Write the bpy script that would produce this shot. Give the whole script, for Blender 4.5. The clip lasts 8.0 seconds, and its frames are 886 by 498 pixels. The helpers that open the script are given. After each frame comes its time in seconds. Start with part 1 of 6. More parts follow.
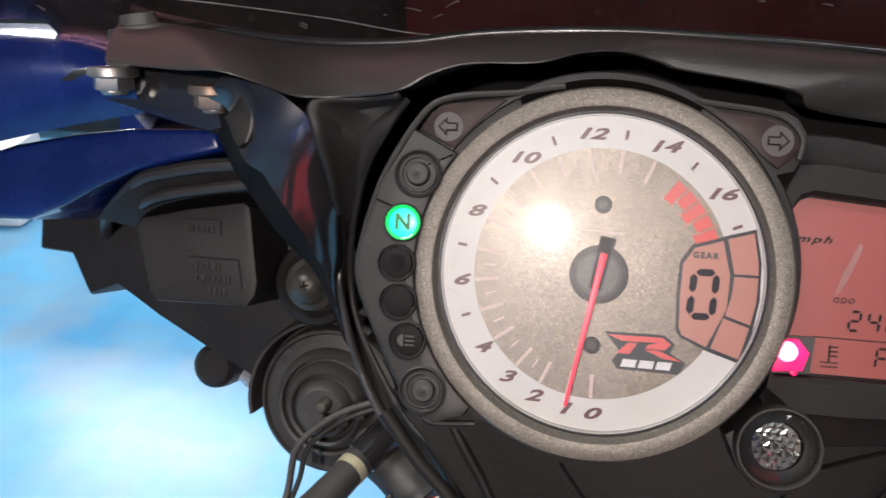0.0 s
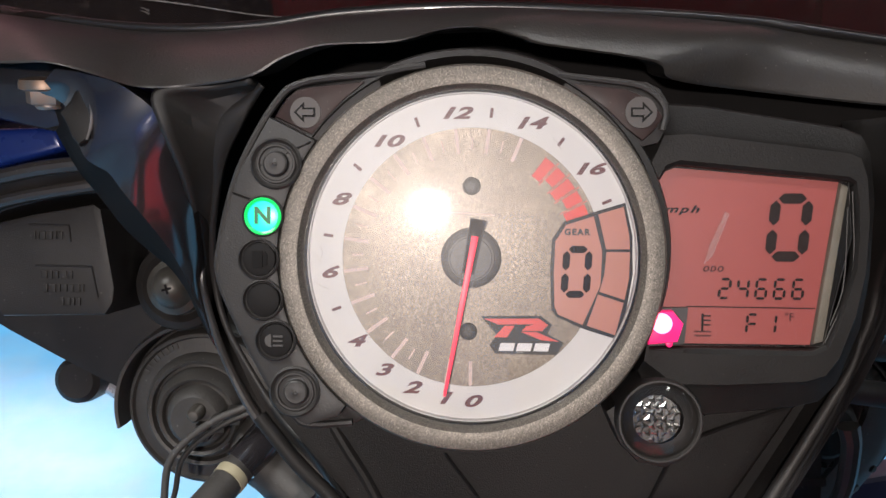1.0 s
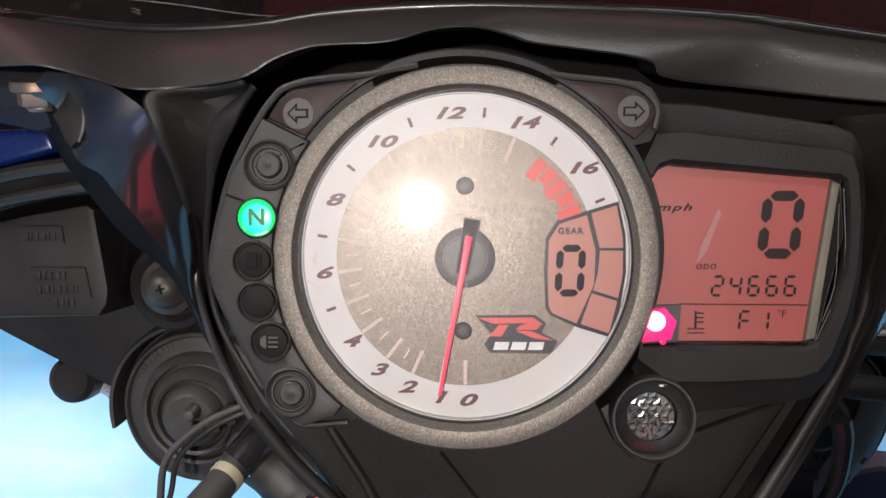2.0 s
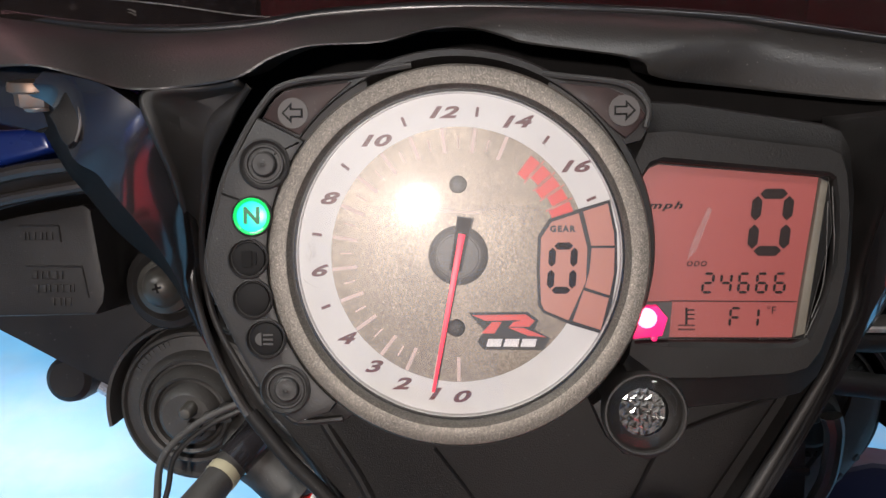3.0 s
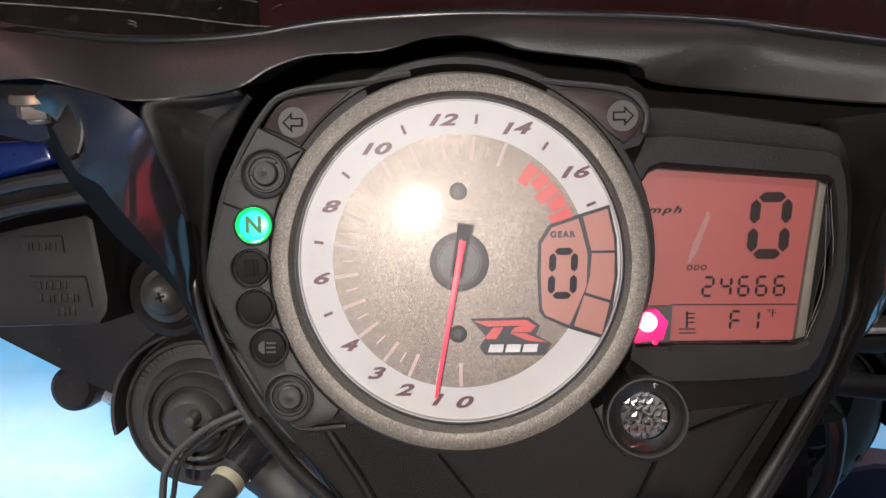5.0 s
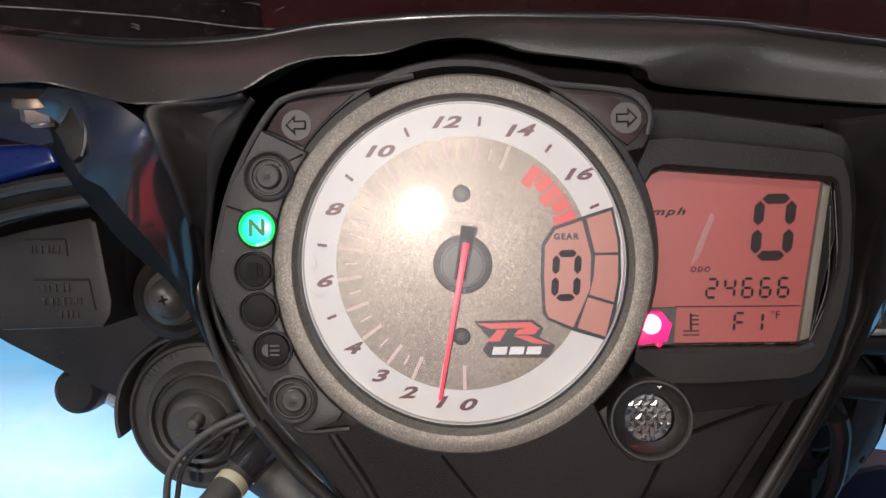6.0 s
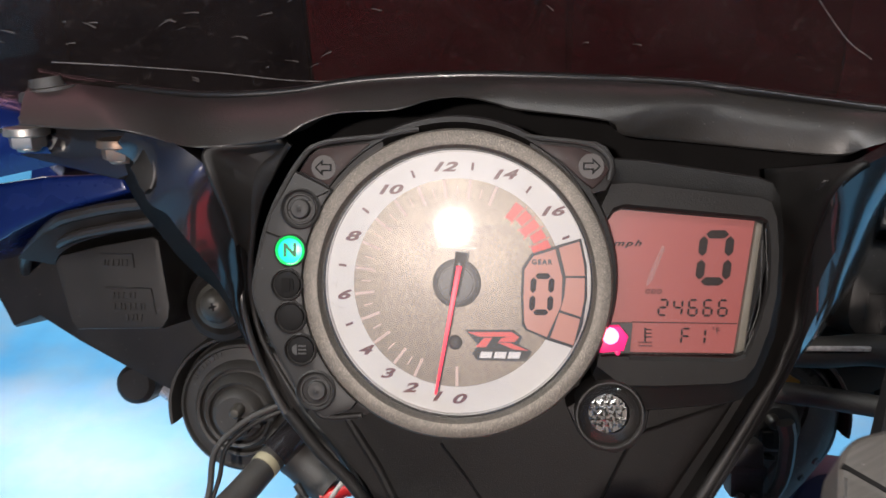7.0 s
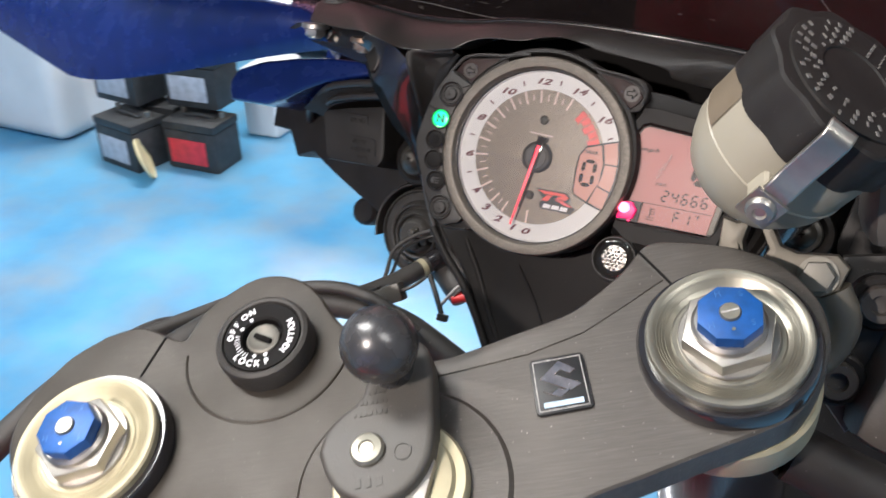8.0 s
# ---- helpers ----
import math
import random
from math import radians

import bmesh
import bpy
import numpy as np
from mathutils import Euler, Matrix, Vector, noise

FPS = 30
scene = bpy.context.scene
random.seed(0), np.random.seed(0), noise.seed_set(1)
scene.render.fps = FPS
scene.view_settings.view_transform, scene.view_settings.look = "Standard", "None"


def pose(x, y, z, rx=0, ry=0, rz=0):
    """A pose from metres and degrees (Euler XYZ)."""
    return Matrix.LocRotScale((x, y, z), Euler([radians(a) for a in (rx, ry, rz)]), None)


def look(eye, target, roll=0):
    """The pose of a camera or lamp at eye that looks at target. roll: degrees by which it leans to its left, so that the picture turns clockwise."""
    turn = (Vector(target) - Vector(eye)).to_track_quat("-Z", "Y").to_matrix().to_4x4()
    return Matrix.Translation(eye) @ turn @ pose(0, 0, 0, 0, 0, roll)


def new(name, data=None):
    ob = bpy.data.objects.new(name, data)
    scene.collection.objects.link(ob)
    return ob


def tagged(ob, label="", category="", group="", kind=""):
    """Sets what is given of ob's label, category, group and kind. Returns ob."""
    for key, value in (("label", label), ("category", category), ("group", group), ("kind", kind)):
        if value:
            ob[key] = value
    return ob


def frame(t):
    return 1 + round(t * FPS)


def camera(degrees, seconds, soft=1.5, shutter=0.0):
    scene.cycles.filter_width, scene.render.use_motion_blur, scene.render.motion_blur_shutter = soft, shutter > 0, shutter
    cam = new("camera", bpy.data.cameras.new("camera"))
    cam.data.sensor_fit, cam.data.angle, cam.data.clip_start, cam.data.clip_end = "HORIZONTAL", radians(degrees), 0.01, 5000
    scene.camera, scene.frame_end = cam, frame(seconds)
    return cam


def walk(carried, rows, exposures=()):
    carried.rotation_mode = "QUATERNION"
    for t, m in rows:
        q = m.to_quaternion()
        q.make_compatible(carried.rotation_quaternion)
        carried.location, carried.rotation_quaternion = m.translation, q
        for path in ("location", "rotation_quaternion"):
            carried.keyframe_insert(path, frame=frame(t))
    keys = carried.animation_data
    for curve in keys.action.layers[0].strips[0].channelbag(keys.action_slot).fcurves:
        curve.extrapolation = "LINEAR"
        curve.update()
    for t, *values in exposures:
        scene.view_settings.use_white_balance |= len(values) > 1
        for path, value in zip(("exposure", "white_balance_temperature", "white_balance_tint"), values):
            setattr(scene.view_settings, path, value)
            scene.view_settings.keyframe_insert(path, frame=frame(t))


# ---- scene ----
# The instrument panel leans back; its own axes are x right, y ahead into the panel, z up along the face.
DASH = pose(0, 0, 1.0, -25, 0, 0)
cam = camera(51.9, 8.0, shutter=0.2)
PATH = [
    (0.0, (0.00175, -0.25202, 0.01496), (-0.06902, 0.1413, -0.0022), 3.47),
    (0.5, (0.00394, -0.24031, 0.01833), (-0.02586, 0.15789, -0.00508), 1.08),
    (1.0, (0.00491, -0.24088, 0.01543), (-0.01562, 0.158, -0.00633), 0.28),
    (1.5, (0.0042, -0.24028, 0.01707), (-0.01424, 0.15847, -0.00853), -0.04),
    (3.0, (0.00576, -0.24383, 0.01708), (-0.01041, 0.15505, -0.00807), -0.27),
    (3.5, (0.00604, -0.24391, 0.01683), (-0.0102, 0.15502, -0.00751), -0.46),
    (4.0, (0.00555, -0.24395, 0.01649), (-0.01072, 0.15503, -0.00698), -0.56),
    (4.5, (0.00609, -0.24506, 0.01742), (-0.01023, 0.15391, -0.00627), -0.78),
    (6.0, (0.00586, -0.24506, 0.01829), (-0.01226, 0.15387, -0.00469), -1.06),
    (6.5, (0.00568, -0.24642, 0.01763), (-0.01327, 0.15255, -0.00392), -1.15),
    (6.7, (0.01022, -0.25423, 0.02085), (-0.01503, 0.14454, 0.00239), -0.94),
    (7.0, (0.02259, -0.29785, 0.02388), (-0.01378, 0.10013, 0.00689), -0.04),
    (7.2, (0.03811, -0.33347, 0.01963), (-0.01386, 0.0625, -0.00297), 1.81),
    (7.5, (0.08243, -0.3977, 0.02157), (-0.00318, -0.00818, -0.00916), 4.29),
    (7.7, (0.10767, -0.42801, 0.02148), (0.00063, -0.04524, -0.02353), 6.3),
    (8.0, (0.15538, -0.44336, 0.0034), (-0.00695, -0.08115, -0.04616), 10.03),
]
walk(cam, [(t, DASH @ look(eye, aim, roll)) for t, eye, aim, roll in PATH], exposures=[(0.0, 0.0), (8.0, 0.0)])

# ---- light ----
world = bpy.data.worlds.new("workshop_sky")
scene.world = world
world.use_nodes = True
sky = world.node_tree.nodes.new("ShaderNodeTexSky")
sky.sky_type = "NISHITA"
sky.sun_disc = False
sky.sun_elevation, sky.sun_rotation = radians(40), radians(30)
world.node_tree.links.new(sky.outputs[0], world.node_tree.nodes["Background"].inputs[0])
world.node_tree.nodes["Background"].inputs[1].default_value = 0.1


def lamp(name, kind, m, power, color, **more):
    data = bpy.data.lights.new(name, kind)
    data.energy, data.color = power, color
    for key, value in more.items():
        if key == "size":
            data.size = value
        if key == "size_y":
            data.shape, data.size_y = "RECTANGLE", value
        if key == "radius":
            data.shadow_soft_size = value
    ob = new(name, data)
    ob.matrix_world = m
    return ob


# hand torch behind the rider's place
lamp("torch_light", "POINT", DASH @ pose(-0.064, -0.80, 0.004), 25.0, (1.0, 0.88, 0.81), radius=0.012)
# unseen area lights added overhead for fill and for the floor's sheen
for lx, ly, watts in ((-1.9, 2.2, 90), (-3.1, 4.7, 175), (1.4, 2.6, 80), (-1.2, -0.6, 90), (1.5, -0.9, 32)):
    lamp("unseen_ceiling_light", "AREA", pose(lx, ly, 2.88), watts, (1.0, 0.98, 0.95), size=1.5, size_y=0.45)

# ---- materials ----


def mat(name, color, rough=0.5, metal=0.0, grain=0.0, scale=2500.0, stretch=(1, 1, 1), vary=0.25, blotch=60.0,
        coat=0.0, glow=None, glow_power=0.0, spec=0.5, rough_vary=0.12, second=None, dust=0.0):
    """A surface with blotches (vary, at blotch per metre), fine relief (grain, at scale per metre) and uneven gloss."""
    m = bpy.data.materials.new(name)
    m.use_nodes = True
    nt, b = m.node_tree, m.node_tree.nodes["Principled BSDF"]
    link = nt.links.new
    at = nt.nodes.new("ShaderNodeTexCoord").outputs["Object"]
    big = nt.nodes.new("ShaderNodeTexNoise")
    big.inputs["Scale"].default_value, big.inputs["Detail"].default_value = blotch, 6
    link(at, big.inputs["Vector"])
    ramp = nt.nodes.new("ShaderNodeValToRGB")
    lo = tuple(c * (1 - vary) for c in color)
    hi = second or tuple(min(1, c * (1 + vary)) for c in color)
    ramp.color_ramp.elements[0].position, ramp.color_ramp.elements[1].position = 0.3, 0.7
    ramp.color_ramp.elements[0].color, ramp.color_ramp.elements[1].color = (*lo, 1), (*hi, 1)
    link(big.outputs["Fac"], ramp.inputs[0])
    paint = ramp.outputs[0]
    if dust:
        specks, keep = nt.nodes.new("ShaderNodeTexVoronoi"), nt.nodes.new("ShaderNodeTexNoise")
        specks.inputs["Scale"].default_value, keep.inputs["Scale"].default_value = 620, 45
        link(at, specks.inputs["Vector"])
        link(at, keep.inputs["Vector"])
        tone = nt.nodes.new("ShaderNodeSeparateColor")
        link(specks.outputs["Color"], tone.inputs[0])
        size = nt.nodes.new("ShaderNodeMath")
        size.operation = "MULTIPLY_ADD"
        size.inputs[1].default_value, size.inputs[2].default_value = 0.55, -0.38
        link(tone.outputs[0], size.inputs[0])
        dot = nt.nodes.new("ShaderNodeMath")
        dot.operation = "LESS_THAN"
        link(specks.outputs["Distance"], dot.inputs[0])
        link(size.outputs[0], dot.inputs[1])
        veil = nt.nodes.new("ShaderNodeMath")
        veil.operation = "MULTIPLY_ADD"
        veil.inputs[1].default_value, veil.inputs[2].default_value = dust, dust * 0.07
        much = nt.nodes.new("ShaderNodeMath")
        much.operation = "MULTIPLY"
        link(dot.outputs[0], much.inputs[0])
        link(keep.outputs["Fac"], much.inputs[1])
        link(much.outputs[0], veil.inputs[0])
        mix = nt.nodes.new("ShaderNodeMix")
        mix.data_type = "RGBA"
        mix.inputs[7].default_value = (0.42, 0.39, 0.36, 1)
        link(veil.outputs[0], mix.inputs[0])
        link(paint, mix.inputs[6])
        paint = mix.outputs[2]
    link(paint, b.inputs["Base Color"])
    mapr = nt.nodes.new("ShaderNodeMapRange")
    mapr.inputs[3].default_value, mapr.inputs[4].default_value = max(0.02, rough - rough_vary), min(1, rough + rough_vary)
    link(big.outputs["Fac"], mapr.inputs[0])
    link(mapr.outputs[0], b.inputs["Roughness"])
    b.inputs["Metallic"].default_value = metal
    b.inputs["Specular IOR Level"].default_value = spec
    b.inputs["Coat Weight"].default_value, b.inputs["Coat Roughness"].default_value = coat, 0.06
    if grain:
        place = nt.nodes.new("ShaderNodeMapping")
        place.inputs["Scale"].default_value = stretch
        link(at, place.inputs["Vector"])
        fine = nt.nodes.new("ShaderNodeTexNoise")
        fine.inputs["Scale"].default_value, fine.inputs["Detail"].default_value = scale, 3
        link(place.outputs[0], fine.inputs["Vector"])
        bump = nt.nodes.new("ShaderNodeBump")
        bump.inputs["Strength"].default_value, bump.inputs["Distance"].default_value = grain, 0.0004
        link(fine.outputs["Fac"], bump.inputs["Height"])
        link(bump.outputs[0], b.inputs["Normal"])
    if glow:
        b.inputs["Emission Color"].default_value, b.inputs["Emission Strength"].default_value = (*glow, 1), glow_power
    return m


def clear(name, tint, gloss=0.03, dust=0.0, ior=1.5, film=0.0, film_rough=0.27):
    """A thin clear sheet: it lets light through, mirrors by Fresnel, and may be dusty or carry a fine greasy film."""
    m = bpy.data.materials.new(name)
    m.use_nodes = True
    nt = m.node_tree
    nt.nodes.remove(nt.nodes["Principled BSDF"])
    link, out = nt.links.new, nt.nodes["Material Output"]
    see, mir, mix = (nt.nodes.new("ShaderNode" + k) for k in ("BsdfTransparent", "BsdfGlossy", "MixShader"))
    fres = nt.nodes.new("ShaderNodeFresnel")
    fres.inputs[0].default_value = ior
    see.inputs[0].default_value = (*tint, 1)
    mir.inputs["Roughness"].default_value = gloss
    link(fres.outputs[0], mix.inputs[0])
    link(see.outputs[0], mix.inputs[1])
    link(mir.outputs[0], mix.inputs[2])
    last = mix
    if film:
        haze, over = nt.nodes.new("ShaderNodeBsdfGlossy"), nt.nodes.new("ShaderNodeMixShader")
        haze.inputs["Roughness"].default_value, over.inputs[0].default_value = film_rough, film
        link(mix.outputs[0], over.inputs[1])
        link(haze.outputs[0], over.inputs[2])
        last = mix = over
    if dust:
        dif, mix2 = nt.nodes.new("ShaderNodeBsdfDiffuse"), nt.nodes.new("ShaderNodeMixShader")
        dif.inputs[0].default_value = (0.45, 0.38, 0.37, 1)
        tex, at = nt.nodes.new("ShaderNodeTexNoise"), nt.nodes.new("ShaderNodeTexCoord")
        tex.inputs["Scale"].default_value, tex.inputs["Detail"].default_value = 330, 14
        ramp = nt.nodes.new("ShaderNodeMapRange")
        ramp.inputs[1].default_value, ramp.inputs[2].default_value, ramp.inputs[4].default_value = 0.57, 0.74, dust
        ramp.inputs[3].default_value = dust * 0.42
        link(at.outputs["Object"], tex.inputs["Vector"])
        link(tex.outputs["Fac"], ramp.inputs[0])
        patch, much = nt.nodes.new("ShaderNodeTexNoise"), nt.nodes.new("ShaderNodeMath")
        patch.inputs["Scale"].default_value, patch.inputs["Detail"].default_value = 26, 3
        much.operation = "MULTIPLY"
        spread = nt.nodes.new("ShaderNodeMapRange")
        spread.inputs[1].default_value, spread.inputs[2].default_value, spread.inputs[3].default_value = 0.35, 0.65, 0.5
        link(at.outputs["Object"], patch.inputs["Vector"])
        link(patch.outputs["Fac"], spread.inputs[0])
        link(ramp.outputs[0], much.inputs[0])
        link(spread.outputs[0], much.inputs[1])
        link(much.outputs[0], mix2.inputs[0])
        link(mix.outputs[0], mix2.inputs[1])
        link(dif.outputs[0], mix2.inputs[2])
        last = mix2
    link(last.outputs[0], out.inputs["Surface"])
    return m


def sparkle(name, color, rough, metal, amount, lie=(1, 1, 1)):
    """Brushed metallic paint with drawn-out flakes of uneven brightness, a few of them bright."""
    m = mat(name, color, rough, metal, vary=0.06, blotch=40)
    nt = m.node_tree
    b, link = nt.nodes["Principled BSDF"], nt.links.new
    at = nt.nodes.new("ShaderNodeTexCoord").outputs["Object"]
    cells, tone = nt.nodes.new("ShaderNodeTexVoronoi"), nt.nodes.new("ShaderNodeSeparateColor")
    cells.inputs["Scale"].default_value = 4400
    drawn = nt.nodes.new("ShaderNodeMapping")
    drawn.inputs["Scale"].default_value = lie
    link(at, drawn.inputs["Vector"])
    link(drawn.outputs[0], cells.inputs["Vector"])
    link(cells.outputs["Color"], tone.inputs[0])
    ramp = nt.nodes.new("ShaderNodeValToRGB")
    e = ramp.color_ramp.elements
    e[0].color, e[1].color = (*[c * (1 - amount) for c in color], 1), (*[min(1, c * (1 + 2.2 * amount)) for c in color], 1)
    mid = e.new(0.6)
    mid.color = (*color, 1)
    e.new(0.9).color = (*[min(1, c * (1 + 0.7 * amount)) for c in color], 1)
    link(tone.outputs[0], ramp.inputs[0])
    link(ramp.outputs[0], b.inputs["Base Color"])
    bump = nt.nodes.new("ShaderNodeBump")
    bump.inputs["Strength"].default_value, bump.inputs["Distance"].default_value = 0.5, 0.00009
    link(tone.outputs[1], bump.inputs["Height"])
    link(bump.outputs[0], b.inputs["Normal"])
    return m


def streaked(m, color, amount, stretch, scale):
    """Lays brushed streaks and pale scuffs over a material's colour."""
    nt = m.node_tree
    b, link = nt.nodes["Principled BSDF"], nt.links.new
    old = b.inputs["Base Color"].links[0].from_socket
    at, place = nt.nodes.new("ShaderNodeTexCoord"), nt.nodes.new("ShaderNodeMapping")
    place.inputs["Scale"].default_value = stretch
    link(at.outputs["Object"], place.inputs["Vector"])
    lines = nt.nodes.new("ShaderNodeTexNoise")
    lines.inputs["Scale"].default_value, lines.inputs["Detail"].default_value = scale, 8
    link(place.outputs[0], lines.inputs["Vector"])
    fac = nt.nodes.new("ShaderNodeMapRange")
    fac.inputs[1].default_value, fac.inputs[2].default_value, fac.inputs[4].default_value = 0.42, 0.75, amount
    link(lines.outputs["Fac"], fac.inputs[0])
    mix = nt.nodes.new("ShaderNodeMix")
    mix.data_type = "RGBA"
    mix.inputs[7].default_value = (*color, 1)
    link(fac.outputs[0], mix.inputs[0])
    link(old, mix.inputs[6])
    link(mix.outputs[2], b.inputs["Base Color"])
    return m


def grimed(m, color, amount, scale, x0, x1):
    """Blends a colour over a material, strong beyond x1 and gone before x0, with a cloudy outline."""
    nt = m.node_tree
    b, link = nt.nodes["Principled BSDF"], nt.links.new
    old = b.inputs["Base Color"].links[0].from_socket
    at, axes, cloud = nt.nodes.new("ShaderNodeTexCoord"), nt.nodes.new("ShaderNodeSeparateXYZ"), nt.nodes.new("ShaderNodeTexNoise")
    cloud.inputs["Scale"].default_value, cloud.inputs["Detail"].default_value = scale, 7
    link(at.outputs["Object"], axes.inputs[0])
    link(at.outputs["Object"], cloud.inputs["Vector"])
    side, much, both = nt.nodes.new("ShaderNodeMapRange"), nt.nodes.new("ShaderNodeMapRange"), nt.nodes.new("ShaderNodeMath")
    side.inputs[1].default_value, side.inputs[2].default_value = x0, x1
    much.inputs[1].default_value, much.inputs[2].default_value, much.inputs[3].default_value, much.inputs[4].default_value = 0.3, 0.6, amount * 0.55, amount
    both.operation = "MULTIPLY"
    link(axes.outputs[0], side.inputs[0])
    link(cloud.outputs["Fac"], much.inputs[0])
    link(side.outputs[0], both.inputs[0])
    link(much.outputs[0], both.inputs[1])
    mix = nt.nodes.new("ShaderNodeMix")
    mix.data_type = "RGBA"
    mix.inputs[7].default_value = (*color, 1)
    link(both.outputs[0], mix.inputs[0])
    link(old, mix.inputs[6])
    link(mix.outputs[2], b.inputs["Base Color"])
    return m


BLACK = mat("black_moulded_plastic", (0.0075, 0.0066, 0.0066), 0.48, spec=0.24, grain=0.3, scale=2600, vary=0.4, dust=0.25)
HOUSE = mat("black_display_housing", (0.0055, 0.005, 0.0048), 0.5, spec=0.17, grain=0.25, scale=2000, vary=0.3, dust=0.06)
CASE = mat("dark_grey_plastic", (0.012, 0.011, 0.0105), 0.5, spec=0.34, grain=0.2, scale=2200, vary=0.2, dust=0.15)
SATIN = mat("satin_black_plastic", (0.014, 0.0125, 0.012), 0.38, spec=0.5, grain=0.3, scale=1300, vary=0.4, blotch=25, dust=0.5)
GLOSS = mat("gloss_black_plastic", (0.012, 0.011, 0.013), 0.16, vary=0.3, blotch=30, coat=0.6, dust=0.12)
ROLL = mat("polished_black_edge", (0.012, 0.011, 0.011), 0.3, spec=0.6, vary=0.3, blotch=30, coat=0.3, rough_vary=0.04)
GREYPLUG = mat("grey_nylon_plug", (0.045, 0.041, 0.034), 0.42, vary=0.3, blotch=90, dust=0.2)
RUBBER = mat("black_rubber", (0.017, 0.016, 0.015), 0.55, spec=0.4, grain=0.4, scale=900, vary=0.4, dust=0.5)
DARK = mat("matt_black_recess", (0.007, 0.0065, 0.0065), 0.8, spec=0.08, vary=0.3)
BEZEL = sparkle("silver_flake_paint", (0.098, 0.087, 0.074), 0.48, 0.5, 0.5, (1.2, 1.2, 0.9))
DISC = sparkle("champagne_flake_dial", (0.186, 0.158, 0.128), 0.40, 0.45, 0.5, (1.35, 1.35, 0.75))
WHITE = mat("white_dial_print", (0.68, 0.675, 0.665), 0.5, vary=0.06)
DIALEDGE = mat("pale_grey_dial_edge", (0.74, 0.73, 0.73), 0.5, vary=0.1)
TICK = mat("pale_pink_print", (0.66, 0.52, 0.48), 0.5, vary=0.05)
INK = mat("dark_red_ink", (0.10, 0.012, 0.016), 0.5, vary=0.2, blotch=400)
INKBLACK = mat("black_ink", (0.02, 0.018, 0.018), 0.5, vary=0.2)
RED = mat("red_print", (0.75, 0.06, 0.05), 0.45, vary=0.08)
NEEDLE = mat("fluorescent_red_needle", (0.85, 0.04, 0.07), 0.4, vary=0.05, glow=(1, 0.05, 0.1), glow_power=0.25)
LCD = mat("pink_backlit_display", (0.185, 0.036, 0.033), 0.42, vary=0.08, blotch=25, glow=(1.0, 0.20, 0.16), glow_power=0.115, spec=0.35)
GEARLCD = mat("salmon_backlit_display", (0.38, 0.15, 0.11), 0.4, vary=0.06, blotch=60, glow=(1.0, 0.3, 0.18), glow_power=0.12)
SEGMENT = mat("display_segment", (0.012, 0.005, 0.005), 0.6, vary=0.1, spec=0.08)
GREEN = mat("lit_green_lamp", (0.02, 0.5, 0.25), 0.3, vary=0.1, glow=(0.0, 1.0, 0.55), glow_power=1.1)
GREENINK = mat("dark_green_ink", (0.0, 0.09, 0.03), 0.5, vary=0.1)
REFLECTRED = mat("gloss_red_paint", (0.65, 0.04, 0.06), 0.3, vary=0.1, coat=0.6)
ARMGLOSS = mat("lacquered_black_plastic", (0.010, 0.009, 0.010), 0.2, vary=0.3, blotch=30, coat=0.8, spec=0.9, dust=0.1, rough_vary=0.04)
TANKBLUE = mat("gloss_royal_blue_paint", (0.012, 0.06, 0.30), 0.22, vary=0.1, coat=0.8)
GREENRIM = mat("lit_green_lamp_rim", (0.01, 0.4, 0.1), 0.3, vary=0.1, glow=(0.0, 1.0, 0.1), glow_power=0.45)
LEDPINK = mat("lit_red_diode", (0.8, 0.1, 0.2), 0.3, vary=0.05, glow=(1.0, 0.10, 0.17), glow_power=9.0)
LEDGLOW = mat("magenta_lit_housing", (0.6, 0.02, 0.15), 0.35, vary=0.1, glow=(1.0, 0.0, 0.13), glow_power=0.55)
COVER = clear("matt_clear_cover", (0.96, 0.96, 0.96), 0.4, ior=1.25)
LENS = clear("clear_lens", (0.97, 0.97, 0.97), 0.03)
DIALGLASS = clear("filmed_dial_glass", (0.98, 0.98, 0.98), 0.03, film=0.008, film_rough=0.31)
SMEAR = clear("smeared_cover", (0.95, 0.95, 0.95), 0.4, dust=0.22, ior=1.1)
GRAINED = mat("grained_black_plastic", (0.006, 0.0054, 0.0052), 0.52, spec=0.17, grain=0.42, scale=2300, vary=0.35, dust=0.12)
SMOKE = clear("smoked_windscreen", (0.25, 0.17, 0.18), 0.05, dust=0.10, ior=1.22)
SMOKELENS = mat("smoked_lens", (0.026, 0.019, 0.018), 0.09, vary=0.2, rough_vary=0.03)
WINDOW = mat("smoked_signal_lens", (0.016, 0.0075, 0.007), 0.45, vary=0.35, blotch=160, spec=0.16, dust=0.12)
BACKING = mat("black_backing_paint", (0.013, 0.012, 0.012), 0.5, vary=0.3, blotch=3)
FLECK = mat("dried_dirt", (0.075, 0.068, 0.066), 0.7, vary=0.5, blotch=200)
LAMPOFF = mat("unlit_lamp_lens", (0.0065, 0.006, 0.006), 0.6, vary=0.3, spec=0.1)
HUBMAT = mat("smoked_hub", (0.045, 0.041, 0.039), 0.46, vary=0.5, blotch=500, spec=0.4)
TAN = mat("tan_translucent_window", (0.13, 0.105, 0.075), 0.6, vary=0.15, blotch=80, spec=0.2)
STEEL = mat("zinc_plated_steel", (0.36, 0.34, 0.31), 0.38, 0.95, grain=0.15, scale=700, vary=0.2)
